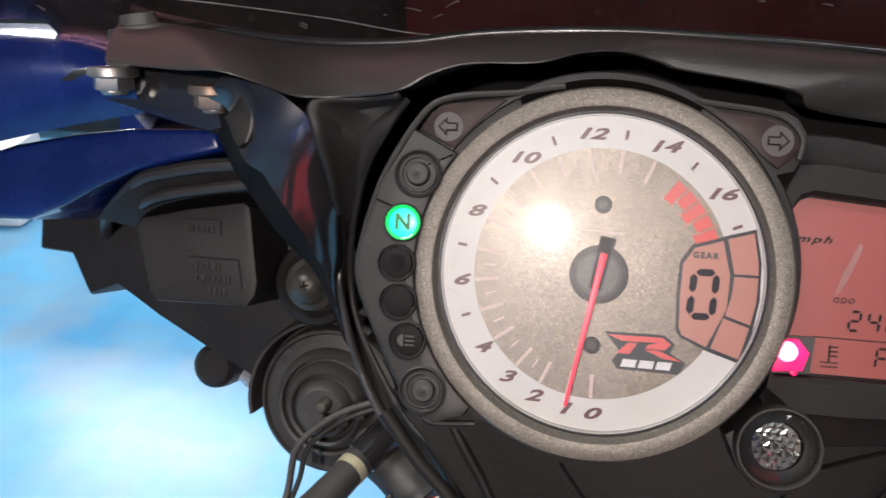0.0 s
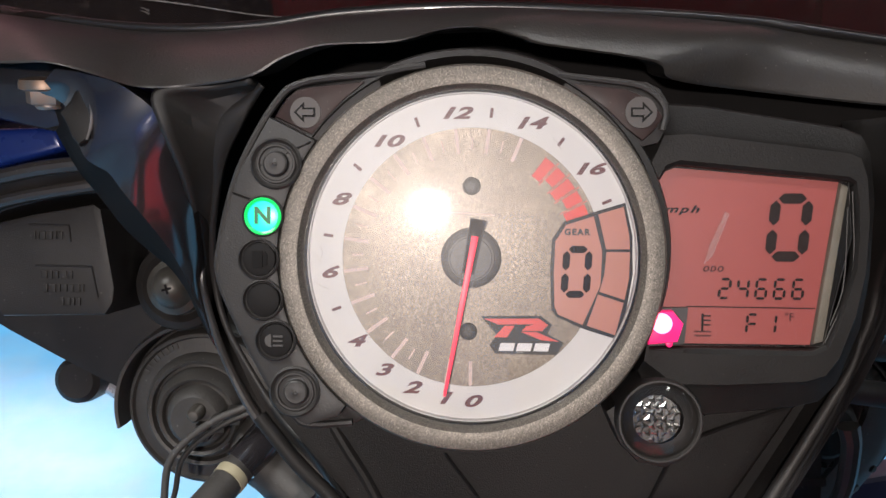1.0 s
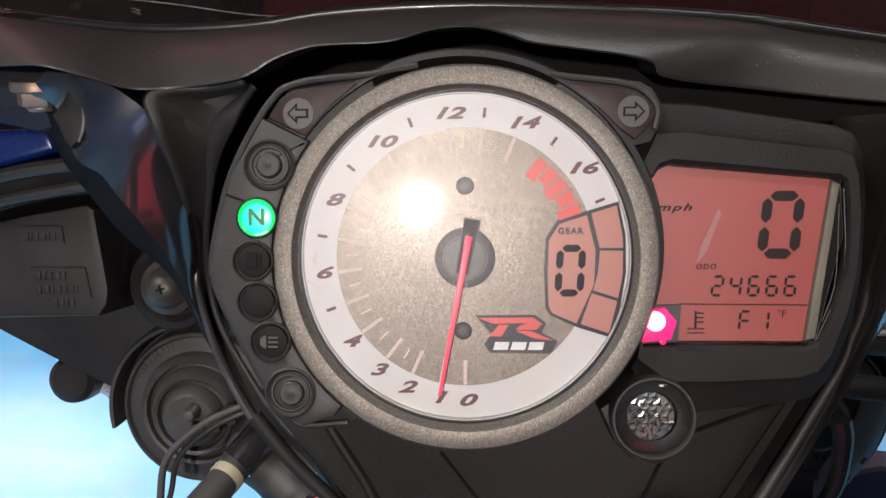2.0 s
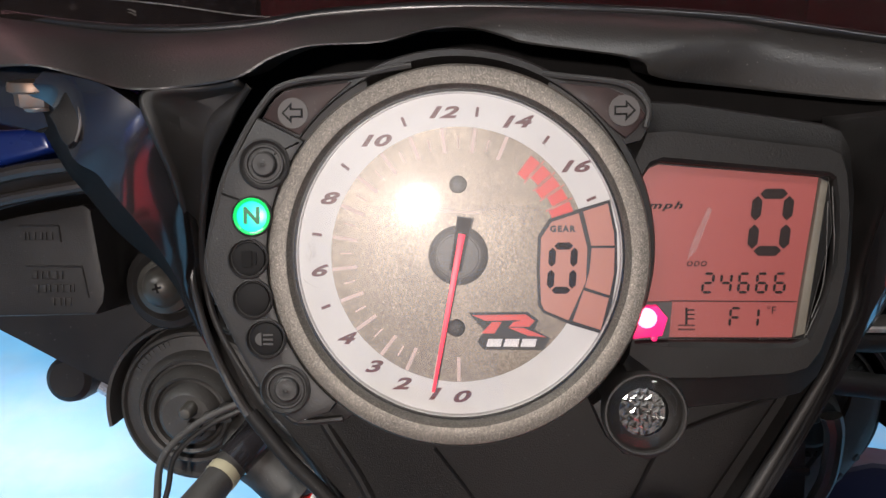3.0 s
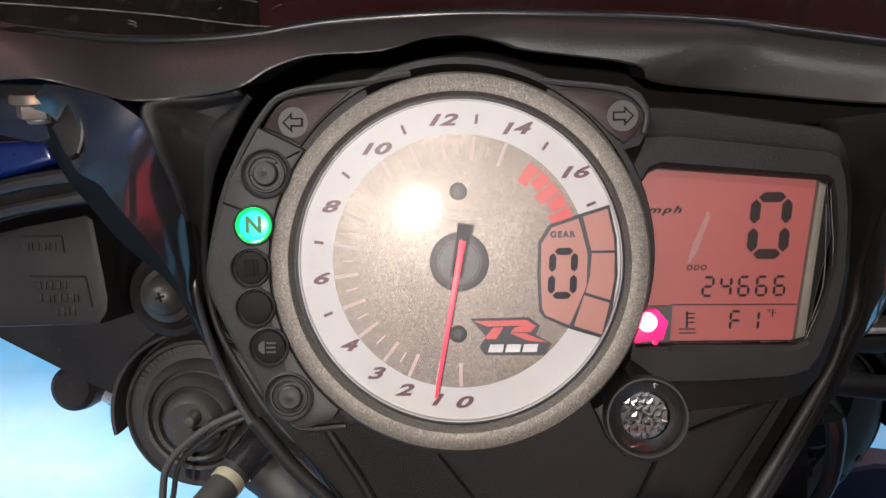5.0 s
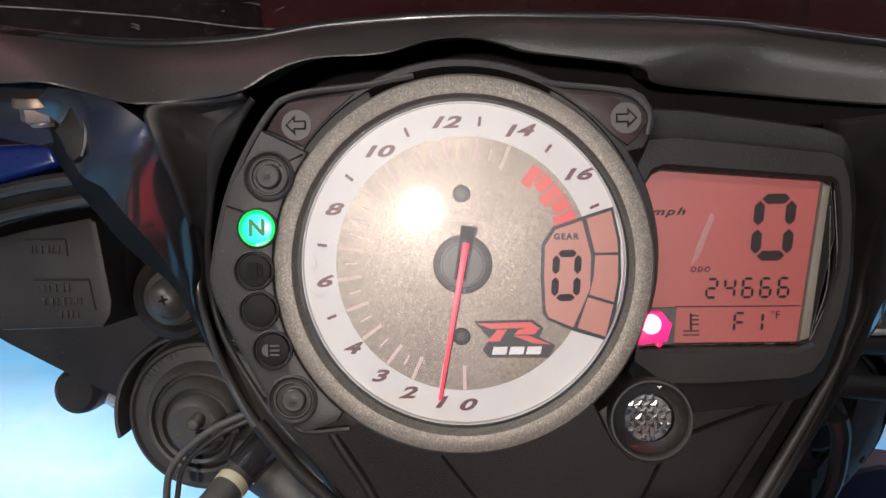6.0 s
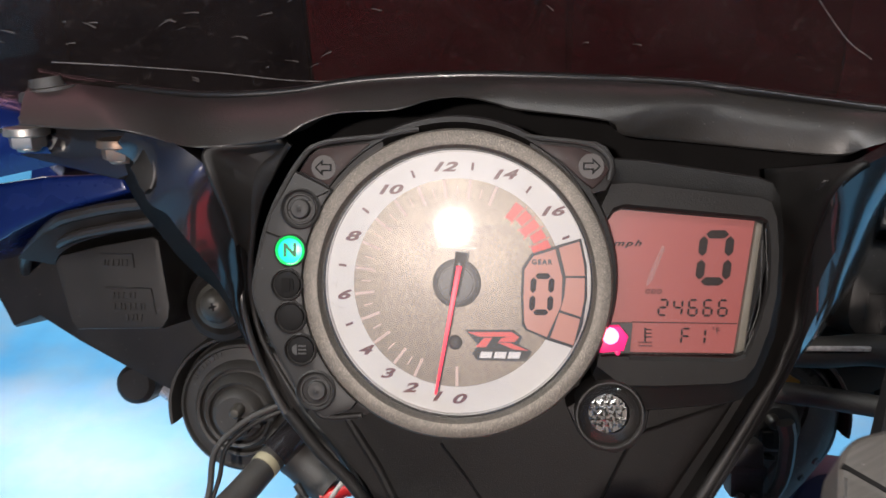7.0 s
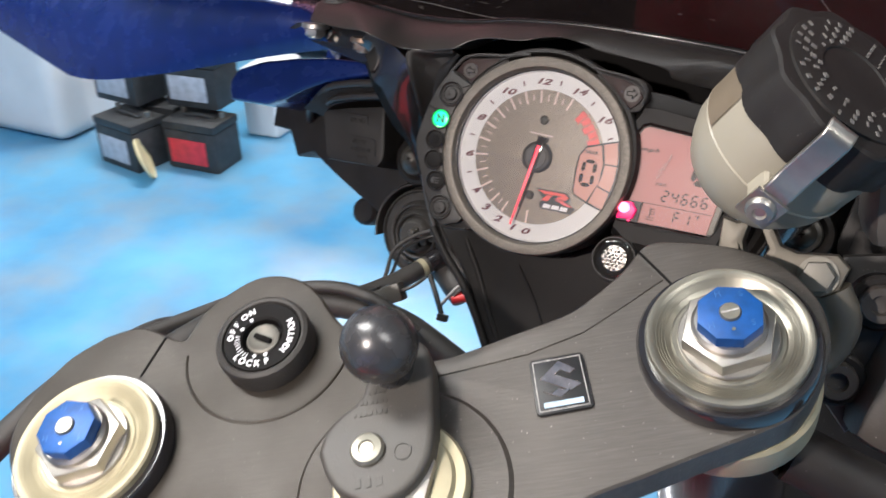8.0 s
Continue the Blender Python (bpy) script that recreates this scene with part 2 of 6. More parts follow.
DULLZINC = mat("dull_zinc", (0.17, 0.165, 0.145), 0.55, 0.5, grain=0.1, scale=700, vary=0.2)
SCREWGREY = mat("dull_grey_screw", (0.05, 0.046, 0.040), 0.42, 0.4, vary=0.3, blotch=150)
EDGEPALE = mat("pale_display_edge", (0.13, 0.115, 0.09), 0.5, vary=0.15, blotch=80, spec=0.3)
ALLOY = mat("turned_aluminium", (0.21, 0.20, 0.165), 0.36, 0.75, grain=0.1, scale=500, vary=0.12)
CREAM = mat("dull_cream_aluminium", (0.36, 0.325, 0.22), 0.55, 0.4, grain=0.1, scale=500, vary=0.15)
CLAMPMAT = streaked(mat("anodised_grey_alloy", (0.047, 0.042, 0.037), 0.46, 0.4, grain=0.35, scale=420, stretch=(0.5, 7, 1), vary=0.22, blotch=28, dust=0.8), (0.105, 0.096, 0.086), 0.6, (0.3, 6, 1), 230)
# darker brown towards negative x
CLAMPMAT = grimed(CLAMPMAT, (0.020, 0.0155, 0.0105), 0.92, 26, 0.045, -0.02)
MOUNTARM = mat("worn_grey_nylon", (0.042, 0.039, 0.034), 0.52, grain=0.3, scale=1800, vary=0.25, blotch=60, dust=0.3)
PERCH = mat("dusty_dark_casting", (0.034, 0.030, 0.026), 0.5, grain=0.3, scale=700, vary=0.45, blotch=70, dust=0.5)
CASTING = mat("cast_aluminium", (0.115, 0.105, 0.085), 0.5, 0.4, grain=0.35, scale=350, vary=0.2)
BALLRUBBER = mat("worn_rubber_ball", (0.022, 0.022, 0.024), 0.26, vary=0.3, blotch=120, dust=0.3, spec=0.7)
BLUEANO = mat("blue_anodised_aluminium", (0.002, 0.060, 0.235), 0.45, 0.3, vary=0.25, blotch=200)
BLUEMARK = mat("worn_blue_engraving", (0.03, 0.11, 0.30), 0.5, 0.3, vary=0.4, blotch=300)
RUSTY = mat("rust_stained_zinc", (0.30, 0.29, 0.27), 0.45, 0.6, vary=0.4, blotch=160, second=(0.24, 0.13, 0.07))
NAVY = mat("dark_navy_paint", (0.003, 0.004, 0.022), 0.4, vary=0.3, blotch=30, spec=0.35, dust=0.08)
DUCT = mat("dusty_grey_plastic", (0.062, 0.056, 0.054), 0.6, spec=0.3, grain=0.25, scale=1200, vary=0.5, blotch=60, dust=0.8)
BLUEPAINT = mat("gloss_blue_paint", (0.005, 0.016, 0.105), 0.26, 0.1, vary=0.15, coat=0.4)
CUP = mat("translucent_white_plastic", (0.265, 0.242, 0.190), 0.42, vary=0.06, blotch=40)
FLOORBLUE = mat("blue_floor_paint", (0.055, 0.26, 0.50), 0.33, grain=0.2, scale=60, vary=0.12, blotch=3.0, second=(0.12, 0.38, 0.60), rough_vary=0.1)
FLOORBLUE = streaked(FLOORBLUE, (0.30, 0.27, 0.24), 0.45, (1, 1, 1), 5)
WALLRED = mat("dark_red_wall_paint", (0.45, 0.025, 0.035), 0.5, vary=0.15, blotch=2)
REFLECTBLUE = mat("blue_reflection_paint", (0.06, 0.21, 0.48), 0.5, vary=0.12, blotch=2)
WALL = mat("white_wall_paint", (0.55, 0.55, 0.56), 0.6, vary=0.08, blotch=2)
CHROMEPRINT = mat("chrome_badge", (0.6, 0.5, 0.47), 0.12, 1.0, vary=0.2, blotch=300)
BADGE = mat("black_resin_badge", (0.012, 0.012, 0.013), 0.4, vary=0.2, spec=0.3)
BADGEBAR = mat("pale_blue_print", (0.36, 0.50, 0.62), 0.4, vary=0.15, blotch=300)
PRINTWHITE = mat("white_print", (0.8, 0.8, 0.82), 0.5, vary=0.05)
CAPPRINT = mat("raised_cap_print", (0.10, 0.095, 0.09), 0.5, vary=0.3, blotch=300)
GREYPRINT = mat("worn_grey_print", (0.32, 0.31, 0.30), 0.6, vary=0.4, blotch=600)
BATTERY = mat("grey_battery_plastic", (0.035, 0.037, 0.04), 0.5, grain=0.2, scale=300, vary=0.4, blotch=30)
LABELRED = mat("red_paper_label", (0.6, 0.04, 0.06), 0.5, vary=0.2, blotch=40)
LABELGREY = mat("pale_grey_label", (0.45, 0.48, 0.55), 0.5, vary=0.2, blotch=40)
WHITEPLASTIC = mat("white_plastic", (0.72, 0.73, 0.75), 0.35, vary=0.05, blotch=8)
YELLOWED = mat("yellowed_plastic", (0.70, 0.62, 0.38), 0.45, vary=0.1)
AMBER = mat("amber_rubber_seal", (0.65, 0.30, 0.05), 0.4, vary=0.2)
REDHOSE = mat("red_sleeve", (0.6, 0.02, 0.02), 0.35, vary=0.15)
SILVER = mat("silver_paint", (0.5, 0.53, 0.58), 0.25, 0.5, vary=0.1, coat=0.5)
CRYSTAL = mat("faceted_reflector", (0.34, 0.33, 0.31), 0.24, 0.95, vary=0.1)
ARROW = mat("pale_brown_arrow_print", (0.019, 0.0145, 0.013), 0.5, vary=0.2)
SCRATCH = mat("pale_scratch", (0.16, 0.15, 0.15), 0.6, vary=0.5, blotch=200)
SYMBOL = mat("unlit_symbol", (0.013, 0.012, 0.0115), 0.55, vary=0.2)

# ---- shapes ----


def mm(points):
    return [tuple(c / 1000 for c in p) for p in points]


def prism(outline, a, b, bevel=0.0, plane="y", steps=2):
    """A plate with that outline, from a (its seen face) to b, in the plane across y or across z."""
    bm = bmesh.new()
    put = (lambda u, v, w: (u, w, v)) if plane == "y" else (lambda u, v, w: (u, v, w))
    front = [bm.verts.new(put(u, v, a)) for u, v in outline]
    back = [bm.verts.new(put(u, v, b)) for u, v in outline]
    n = len(outline)
    top = bm.faces.new(front)
    bm.faces.new(back[::-1])
    for i in range(n):
        bm.faces.new((front[i], back[i], back[(i + 1) % n], front[(i + 1) % n]))
    bmesh.ops.recalc_face_normals(bm, faces=bm.faces)
    if bevel:
        bmesh.ops.bevel(bm, geom=list(top.edges), offset=bevel, segments=steps, affect="EDGES", profile=0.6)
    return bm


def circle(cx, cz, r, n=48, start=0.0, stop=360.0):
    k = n if stop - start >= 360 else n + 1
    return [(cx + r * math.cos(radians(start + (stop - start) * i / n)), cz + r * math.sin(radians(start + (stop - start) * i / n))) for i in range(k)]


def lathe(profile, n=64, axis="y", cx=0.0, cz=0.0):
    """A turned body: profile of (radius, height along the axis); radius 0 closes it."""
    bm, rings = bmesh.new(), []
    for r, h in profile:
        if r <= 0:
            rings.append([bm.verts.new((cx, h, cz) if axis == "y" else (cx, cz, h))])
        else:
            rings.append([bm.verts.new((p, h, q) if axis == "y" else (p, q, h)) for p, q in circle(cx, cz, r, n)])
    for a, b in zip(rings, rings[1:]):
        for i in range(n):
            j = (i + 1) % n
            quad = [a[i % len(a)], a[j % len(a)], b[j % len(b)], b[i % len(b)]]
            quad = list(dict.fromkeys(quad))
            if len(quad) > 2:
                bm.faces.new(quad)
    bmesh.ops.recalc_face_normals(bm, faces=bm.faces)
    return bm


def smooth(points, n):
    """n points along a smooth curve through the given ones."""
    p = [Vector(q) for q in points]
    p = [p[0] * 2 - p[1]] + p + [p[-1] * 2 - p[-2]]
    out, last = [], len(p) - 3
    for i in range(n):
        s = i / (n - 1) * last
        k = min(int(s), last - 1)
        u = s - k
        a, b, c, d = p[k:k + 4]
        out.append(0.5 * ((2 * b) + (c - a) * u + (2 * a - 5 * b + 4 * c - d) * u * u + (3 * b - a - 3 * c + d) * u ** 3))
    return out


def sheet(rows, closed=False):
    """A skin over rows of points."""
    bm = bmesh.new()
    grid = [[bm.verts.new(p) for p in row] for row in rows]
    for a, b in zip(grid, grid[1:]):
        k = len(a)
        for i in range(k if closed else k - 1):
            j = (i + 1) % k
            bm.faces.new((a[i], a[j], b[j], b[i]))
    bmesh.ops.recalc_face_normals(bm, faces=bm.faces)
    return bm


def tube(points, r, n=12, count=24):
    """A round cable or rod with closed ends along a smooth curve."""
    line = smooth(points, count) if len(points) > 2 else [Vector(p) for p in points]
    bm, rings = bmesh.new(), []
    side = None
    for i, p in enumerate(line):
        way = (line[min(i + 1, len(line) - 1)] - line[max(i - 1, 0)]).normalized()
        side = (side - way * side.dot(way)).normalized() if side else way.orthogonal().normalized()
        up = way.cross(side)
        rr = r[0] + (r[1] - r[0]) * i / (len(line) - 1) if isinstance(r, tuple) else r
        rings.append([bm.verts.new(p + (side * math.cos(2 * math.pi * k / n) + up * math.sin(2 * math.pi * k / n)) * rr) for k in range(n)])
    for a, b in zip(rings, rings[1:]):
        for i in range(n):
            bm.faces.new((a[i], a[(i + 1) % n], b[(i + 1) % n], b[i]))
    bm.faces.new(rings[0][::-1]), bm.faces.new(rings[-1])
    bmesh.ops.recalc_face_normals(bm, faces=bm.faces)
    return bm


def block(sx, sy, sz, bevel=0.0, at=(0, 0, 0), steps=2):
    """A box standing on at, with rounded edges."""
    bm = bmesh.new()
    bmesh.ops.create_cube(bm, size=1)
    bmesh.ops.scale(bm, vec=(sx, sy, sz), verts=bm.verts)
    bmesh.ops.translate(bm, vec=(at[0], at[1], at[2] + sz / 2), verts=bm.verts)
    if bevel:
        bmesh.ops.bevel(bm, geom=list(bm.edges), offset=bevel, segments=steps, affect="EDGES", profile=0.6)
    return bm


def ball(r, at=(0, 0, 0), squash=1.0):
    bm = bmesh.new()
    bmesh.ops.create_uvsphere(bm, u_segments=40, v_segments=24, radius=r)
    bmesh.ops.scale(bm, vec=(1, 1, squash), verts=bm.verts)
    bmesh.ops.translate(bm, vec=at, verts=bm.verts)
    return bm


def hexagon(r, turn=0.0, cx=0.0, cy=0.0):
    return [(cx + r * math.cos(radians(60 * i + turn)), cy + r * math.sin(radians(60 * i + turn))) for i in range(6)]


def joined(*parts_of):
    """Several shapes as one mesh, each optionally with a pose."""
    bm = bmesh.new()
    for item in parts_of:
        one, m = item if isinstance(item, tuple) else (item, None)
        if m:
            bmesh.ops.transform(one, matrix=m, verts=one.verts)
        data = bpy.data.meshes.new("join")
        one.to_mesh(data)
        one.free()
        bm.from_mesh(data)
        bpy.data.meshes.remove(data)
    return bm


def letters(text, size, shear=0.0, depth=0.0001, spread=1.0, bold=0.0):
    """Writing in the built-in font, lying in the xy plane, as a mesh."""
    curve = bpy.data.curves.new("writing", "FONT")
    curve.body, curve.size, curve.shear, curve.extrude, curve.space_character = text, size, shear, depth, spread
    curve.offset = bold
    curve.align_x, curve.align_y = "CENTER", "CENTER"
    curve.resolution_u = 4
    ob = bpy.data.objects.new("writing", curve)
    data = bpy.data.meshes.new_from_object(ob)
    bm = bmesh.new()
    bm.from_mesh(data)
    bpy.data.objects.remove(ob)
    bpy.data.curves.remove(curve)
    bpy.data.meshes.remove(data)
    return bm


def part(name, bm, material, parent, label="", m=None, sharp=35, thick=0.0):
    """One mesh object under a thing or under a part."""
    data = bpy.data.meshes.new(name)
    bm.to_mesh(data)
    bm.free()
    data.materials.append(material)
    data.polygons.foreach_set("use_smooth", [True] * len(data.polygons))
    data.set_sharp_from_angle(angle=radians(sharp))
    ob = new(name, data)
    ob.parent = parent
    if m:
        ob.matrix_basis = m
    if label:
        tagged(ob, label)
    if thick:
        mod = ob.modifiers.new("thickness", "SOLIDIFY")
        mod.thickness, mod.offset = thick, 0
    return ob


def again(ob, m, parent):
    """The same part once more: its own object on the same mesh."""
    other = ob.copy()
    scene.collection.objects.link(other)
    other.parent = parent
    other.matrix_basis = m
    return other


def thing(name, m, label, category, group="", kind=""):
    ob = new(name)
    ob.matrix_world = m
    ob.empty_display_size = 0.02
    return tagged(ob, label, category, group, kind)


def structure(name, bm, material, m=None, label=""):
    ob = part(name, bm, material, None, label, m)
    return tagged(ob, kind="structure")




def on_face(x, z, y, turn=0.0):
    return pose(x, y, z, 90, 0, 0) @ pose(0, 0, 0, 0, 0, turn)

# ---- the workshop ----
structure("floor", block(9.0, 10.0, 0.1, at=(-0.5, 0.5, -0.1)), FLOORBLUE)
# unseen walls added to close the room; the back one's blue is for reflections
structure("wall_back", block(9.0, 0.15, 3.0, at=(-0.5, -4.5, 0)), REFLECTBLUE)
structure("wall_front", block(9.0, 0.15, 3.0, at=(-0.5, 5.5, 0)), WALL)
structure("wall_left", block(0.15, 10.0, 3.0, at=(-5.0, 0.5, 0)), WALL)
structure("wall_right", block(0.15, 10.0, 3.0, at=(4.0, 0.5, 0)), WALL)
structure("ceiling", block(9.0, 10.0, 0.1, at=(-0.5, 0.5, 3.0)), WALL)

# ---- instrument cluster ----
cluster = thing("instrument_cluster", DASH, "black motorcycle instrument cluster with white tachometer and pink display", "instrument cluster")

# lamp pod beside the dial: back body and raised front skin
pod = mm([(-24, 47.5), (-45.5, 44.5), (-50, 40), (-53, 34.5), (-61, 22), (-66.5, 4), (-67.2, -5), (-62, -18), (-53, -35), (-47.5, -42.5), (-43, -45.5), (-30, -44), (0, -52), (20, -48), (20, 46)])
part("body", prism(pod, 0.006, 0.026, 0.0018), BLACK, cluster)
rim_arc = circle(0, 0, 0.0488, 30, 118, 238)
part("pod_shell", prism(pod[:12] + rim_arc[::-1], -0.004, 0.008, 0.0014), BLACK, cluster)
corner = mm([(24, 47), (27.5, 47.2), (44.8, 45.8), (48.2, 44), (50.4, 40.5), (51, 36), (48, 30)])
part("pod_shell", prism(corner + circle(0, 0, 0.0488, 10, 35, 62), -0.004, 0.008, 0.0014), BLACK, cluster)
skin = mm([(-40, 30.5), (-52, 36.5), (-60.3, 22), (-65.3, 4), (-66, -5), (-60.8, -18), (-52, -34.5), (-46.5, -41.5), (-42.5, -43.8), (-34, -41)])
part("lamp_panel", prism(skin + circle(0, 0, 0.0499, 24, 143, 230)[::-1], -0.0085, -0.003, 0.0012), CASE, cluster, "dark grey indicator lamp panel")
part("top_rim", lathe([(0.0528, 0.02), (0.0528, -0.002), (0.0520, -0.0045), (0.0503, -0.005), (0.0485, 0.002)], 96, cx=-0.0008, cz=0.0020), BLACK, cluster)
bead = smooth(mm([(-12, -4.4, 50.0), (-17.5, -4.4, 49.2), (-25.1, -4.4, 47.8), (-38.7, -4.4, 46.6), (-45.6, -4.4, 45.0), (-49.4, -4.4, 42.4), (-55.4, -4.4, 33.8), (-61.8, -4.4, 20.6), (-66.0, -4.4, 4), (-66.4, -4.4, -5.4), (-61.2, -4.4, -18), (-52.4, -4.4, -34.6), (-46.8, -4.4, -41.8), (-42.6, -4.4, -44.4), (-31, -4.4, -43.6)]), 70)
part("pod_bead", tube(bead, 0.0010, 8, 70), CASE, cluster, "raised bead round the lamp pod")
part("pod_bead", tube(mm([(22, -4.4, 47.6), (27.1, -4.4, 46.8), (40.4, -4.4, 45.2), (46.0, -4.4, 43.0), (49.4, -4.4, 38.6), (48.8, -4.4, 33.4)]), 0.0009, 8, 40), CASE, cluster)

# tachometer
part("bezel", lathe([(0.0502, 0.01), (0.0502, -0.0055), (0.0499, -0.0075), (0.0493, -0.0083), (0.0470, -0.0086), (0.0449, -0.0082), (0.0444, -0.0072), (0.0440, -0.0065), (0.0438, -0.0032)], 128), BEZEL, cluster, "silver-grey metal-flake bezel ring")
part("inner_ring", lathe([(0.0440, -0.0036), (0.0438, -0.0039), (0.0434, -0.0036), (0.0434, -0.0018)], 128), HOUSE, cluster, "thin black inner ring")
part("glass_edge", lathe([(0.0434, -0.0022), (0.0432, -0.0022), (0.0431, -0.0010), (0.0431, 0.0)], 128), DIALEDGE, cluster, "pale bevelled edge of the dial")
part("dial", prism(circle(0, 0, 0.0432, 96), 0.0, 0.004), WHITE, cluster, "white printed dial ring")
part("dial_disc", prism(circle(0, 0, 0.0343, 96), -0.0003, 0.001), DISC, cluster, "champagne metal-flake dial disc")


def dial_angle(v):
    """Where the revolutions, in thousands, stand on the dial."""
    low = [270, 259, 245.5, 232, 216]
    if v < 4:
        k = int(v)
        return low[k] + (low[k + 1] - low[k]) * (v - k)
    return 216 - 14.85 * (v - 4)


def on_dial(v, r, y, turn=0.0):
    a = radians(dial_angle(v))
    return on_face(r * math.cos(a), r * math.sin(a), y, turn)


for v in (0, 1, 2, 3, 4, 6, 8, 10, 12, 14, 16):
    a = radians(dial_angle(v))
    r = 0.0385 if v < 9 else 0.0383
    part("numeral", letters(str(v), 0.0062 if v < 9 else 0.0060, 0.35, 0.00005, 1.0, 0.00022), INK, cluster, "", on_face(r * math.cos(a), r * math.sin(a), -0.0001) @ Matrix.Diagonal((1.36, 0.70, 1, 1)))
first = part("dial_mark", prism([(-0.0013, -0.0004), (0.0013, -0.0004), (0.0013, 0.0004), (-0.0013, 0.0004)], 0.0001, 0.0, plane="z"), INK, cluster)
first.matrix_basis = on_dial(5, 0.0385, -0.0001, dial_angle(5))
for v in (7, 9, 11, 13, 15, 17):
    again(first, on_dial(v, 0.0385, -0.0001, dial_angle(v)), cluster)
long_tick = part("tick", prism([(-0.0033, -0.00048), (0.0033, -0.00048), (0.0033, 0.00048), (-0.0033, 0.00048)], 0.0002, 0.0, plane="z"), TICK, cluster)
long_tick.matrix_basis = on_dial(0, 0.0308, -0.0004, dial_angle(0))
short_tick = part("short_tick", prism([(-0.0016, -0.00022), (0.0016, -0.00022), (0.0016, 0.00022), (-0.0016, 0.00022)], 0.0002, 0.0, plane="z"), TICK, cluster)
short_tick.matrix_basis = on_dial(2.5, 0.0302, -0.0004, dial_angle(2.5))
for v in range(1, 15):
    again(long_tick, on_dial(v, 0.0308, -0.0004, dial_angle(v)), cluster)
    if v > 2 and v < 14:
        again(short_tick, on_dial(v + 0.5, 0.0302, -0.0004, dial_angle(v + 0.5)), cluster)
part("print_line", prism(mm([(-6.2, 12.2), (6.2, 11.6), (6.2, 11.1), (-6.2, 11.7)]), -0.0005, 0.0), TICK, cluster)
# red zone: five blocks between thin gaps
for i in range(5):
    s, e = 54 - i * 7.0, 54 - i * 7.0 - (5.6 if i < 4 else 6.5)
    arc = circle(0, 0, 0.0328, 6, e, s) + circle(0, 0, 0.0268 if i % 2 == 0 else 0.0282, 6, e, s)[::-1]
    part("red_zone", prism(arc, -0.0006, 0.0), RED, cluster)
    if i < 4:
        s2, e2 = e - 0.5, e - 0.9
        part("red_zone_line", prism(circle(0, 0, 0.0338, 1, e2, s2) + circle(0, 0, 0.0262, 1, e2, s2)[::-1], -0.0006, 0.0), RED, cluster)

# gear window
gear_frame = mm([(24.3, 9.8), (33, 12.6), (40.3, 14.8), (42.2, 6), (42.4, -4), (41, -13), (38.4, -21.2), (29.8, -18.6), (22.6, -15.4), (21.3, -13.6), (20.9, -4), (21.2, 5)])
part("gear_window_border", prism(gear_frame, -0.0007, 0.0, 0.0003), INKBLACK, cluster, "black border of the gear window")
part("gear_window", prism(mm([(24.9, 8.9), (32, 11.2), (34.3, 2), (34, -7), (29.4, -17.4), (23, -14.7), (22.1, -12.8), (21.8, -4), (22.1, 4.6)]), -0.0010, 0.0), GEARLCD, cluster, "salmon backlit gear display")
for seg in ([(33.2, 11.7), (39.7, 13.7), (41.3, 6), (41.5, 2.6), (35.4, 2.6)], [(35.5, 1.9), (41.5, 1.9), (41.4, -5), (40.3, -10.7), (33.8, -8.6), (35, -4)], [(33.4, -9.4), (40.1, -11.5), (38, -20), (30.6, -17.6)]):
    part("display_field", prism(mm(seg), -0.0010, 0.0), GEARLCD, cluster)
part("gear_lettering", letters("GEAR", 0.0022, 0, 0.00005, 1.3, 0.00012), INKBLACK, cluster, "", on_face(0.0277, 0.0070, -0.0012))

SEGMENTS = {"0": "abcdef", "1": "bc", "2": "abged", "4": "fgbc", "6": "acdefg", "F": "aefg"}


def digit(ch, w, h, t, gap, lean):
    """A seven-segment figure lying in xy, centred."""
    hw, hh, g = w / 2, h / 2, gap
    bars = {"a": ((-hw, hh), (hw, hh)), "g": ((-hw, 0), (hw, 0)), "d": ((-hw, -hh), (hw, -hh)),
            "f": ((-hw, 0), (-hw, hh)), "b": ((hw, 0), (hw, hh)), "e": ((-hw, -hh), (-hw, 0)), "c": ((hw, -hh), (hw, 0))}
    made = []
    for s in SEGMENTS[ch]:
        (x0, y0), (x1, y1) = bars[s]
        k = t / 2
        if y0 == y1:
            pts = [(x0 + g, y0), (x0 + g + k, y0 + k), (x1 - g - k, y0 + k), (x1 - g, y0), (x1 - g - k, y0 - k), (x0 + g + k, y0 - k)]
        else:
            pts = [(x0, y0 + g), (x0 - k, y0 + g + k), (x0 - k, y1 - g - k), (x0, y1 - g), (x0 + k, y1 - g - k), (x0 + k, y0 + g + k)]
        made.append(prism([(x + y * lean, y) for x, y in pts], 0.0001, 0.0, plane="z"))
    return joined(*made)


part("gear_digit", digit("0", 0.0058, 0.0118, 0.0019, 0.0004, 0.06), SEGMENT, cluster, "", on_face(0.0277, -0.0034, -0.0012))

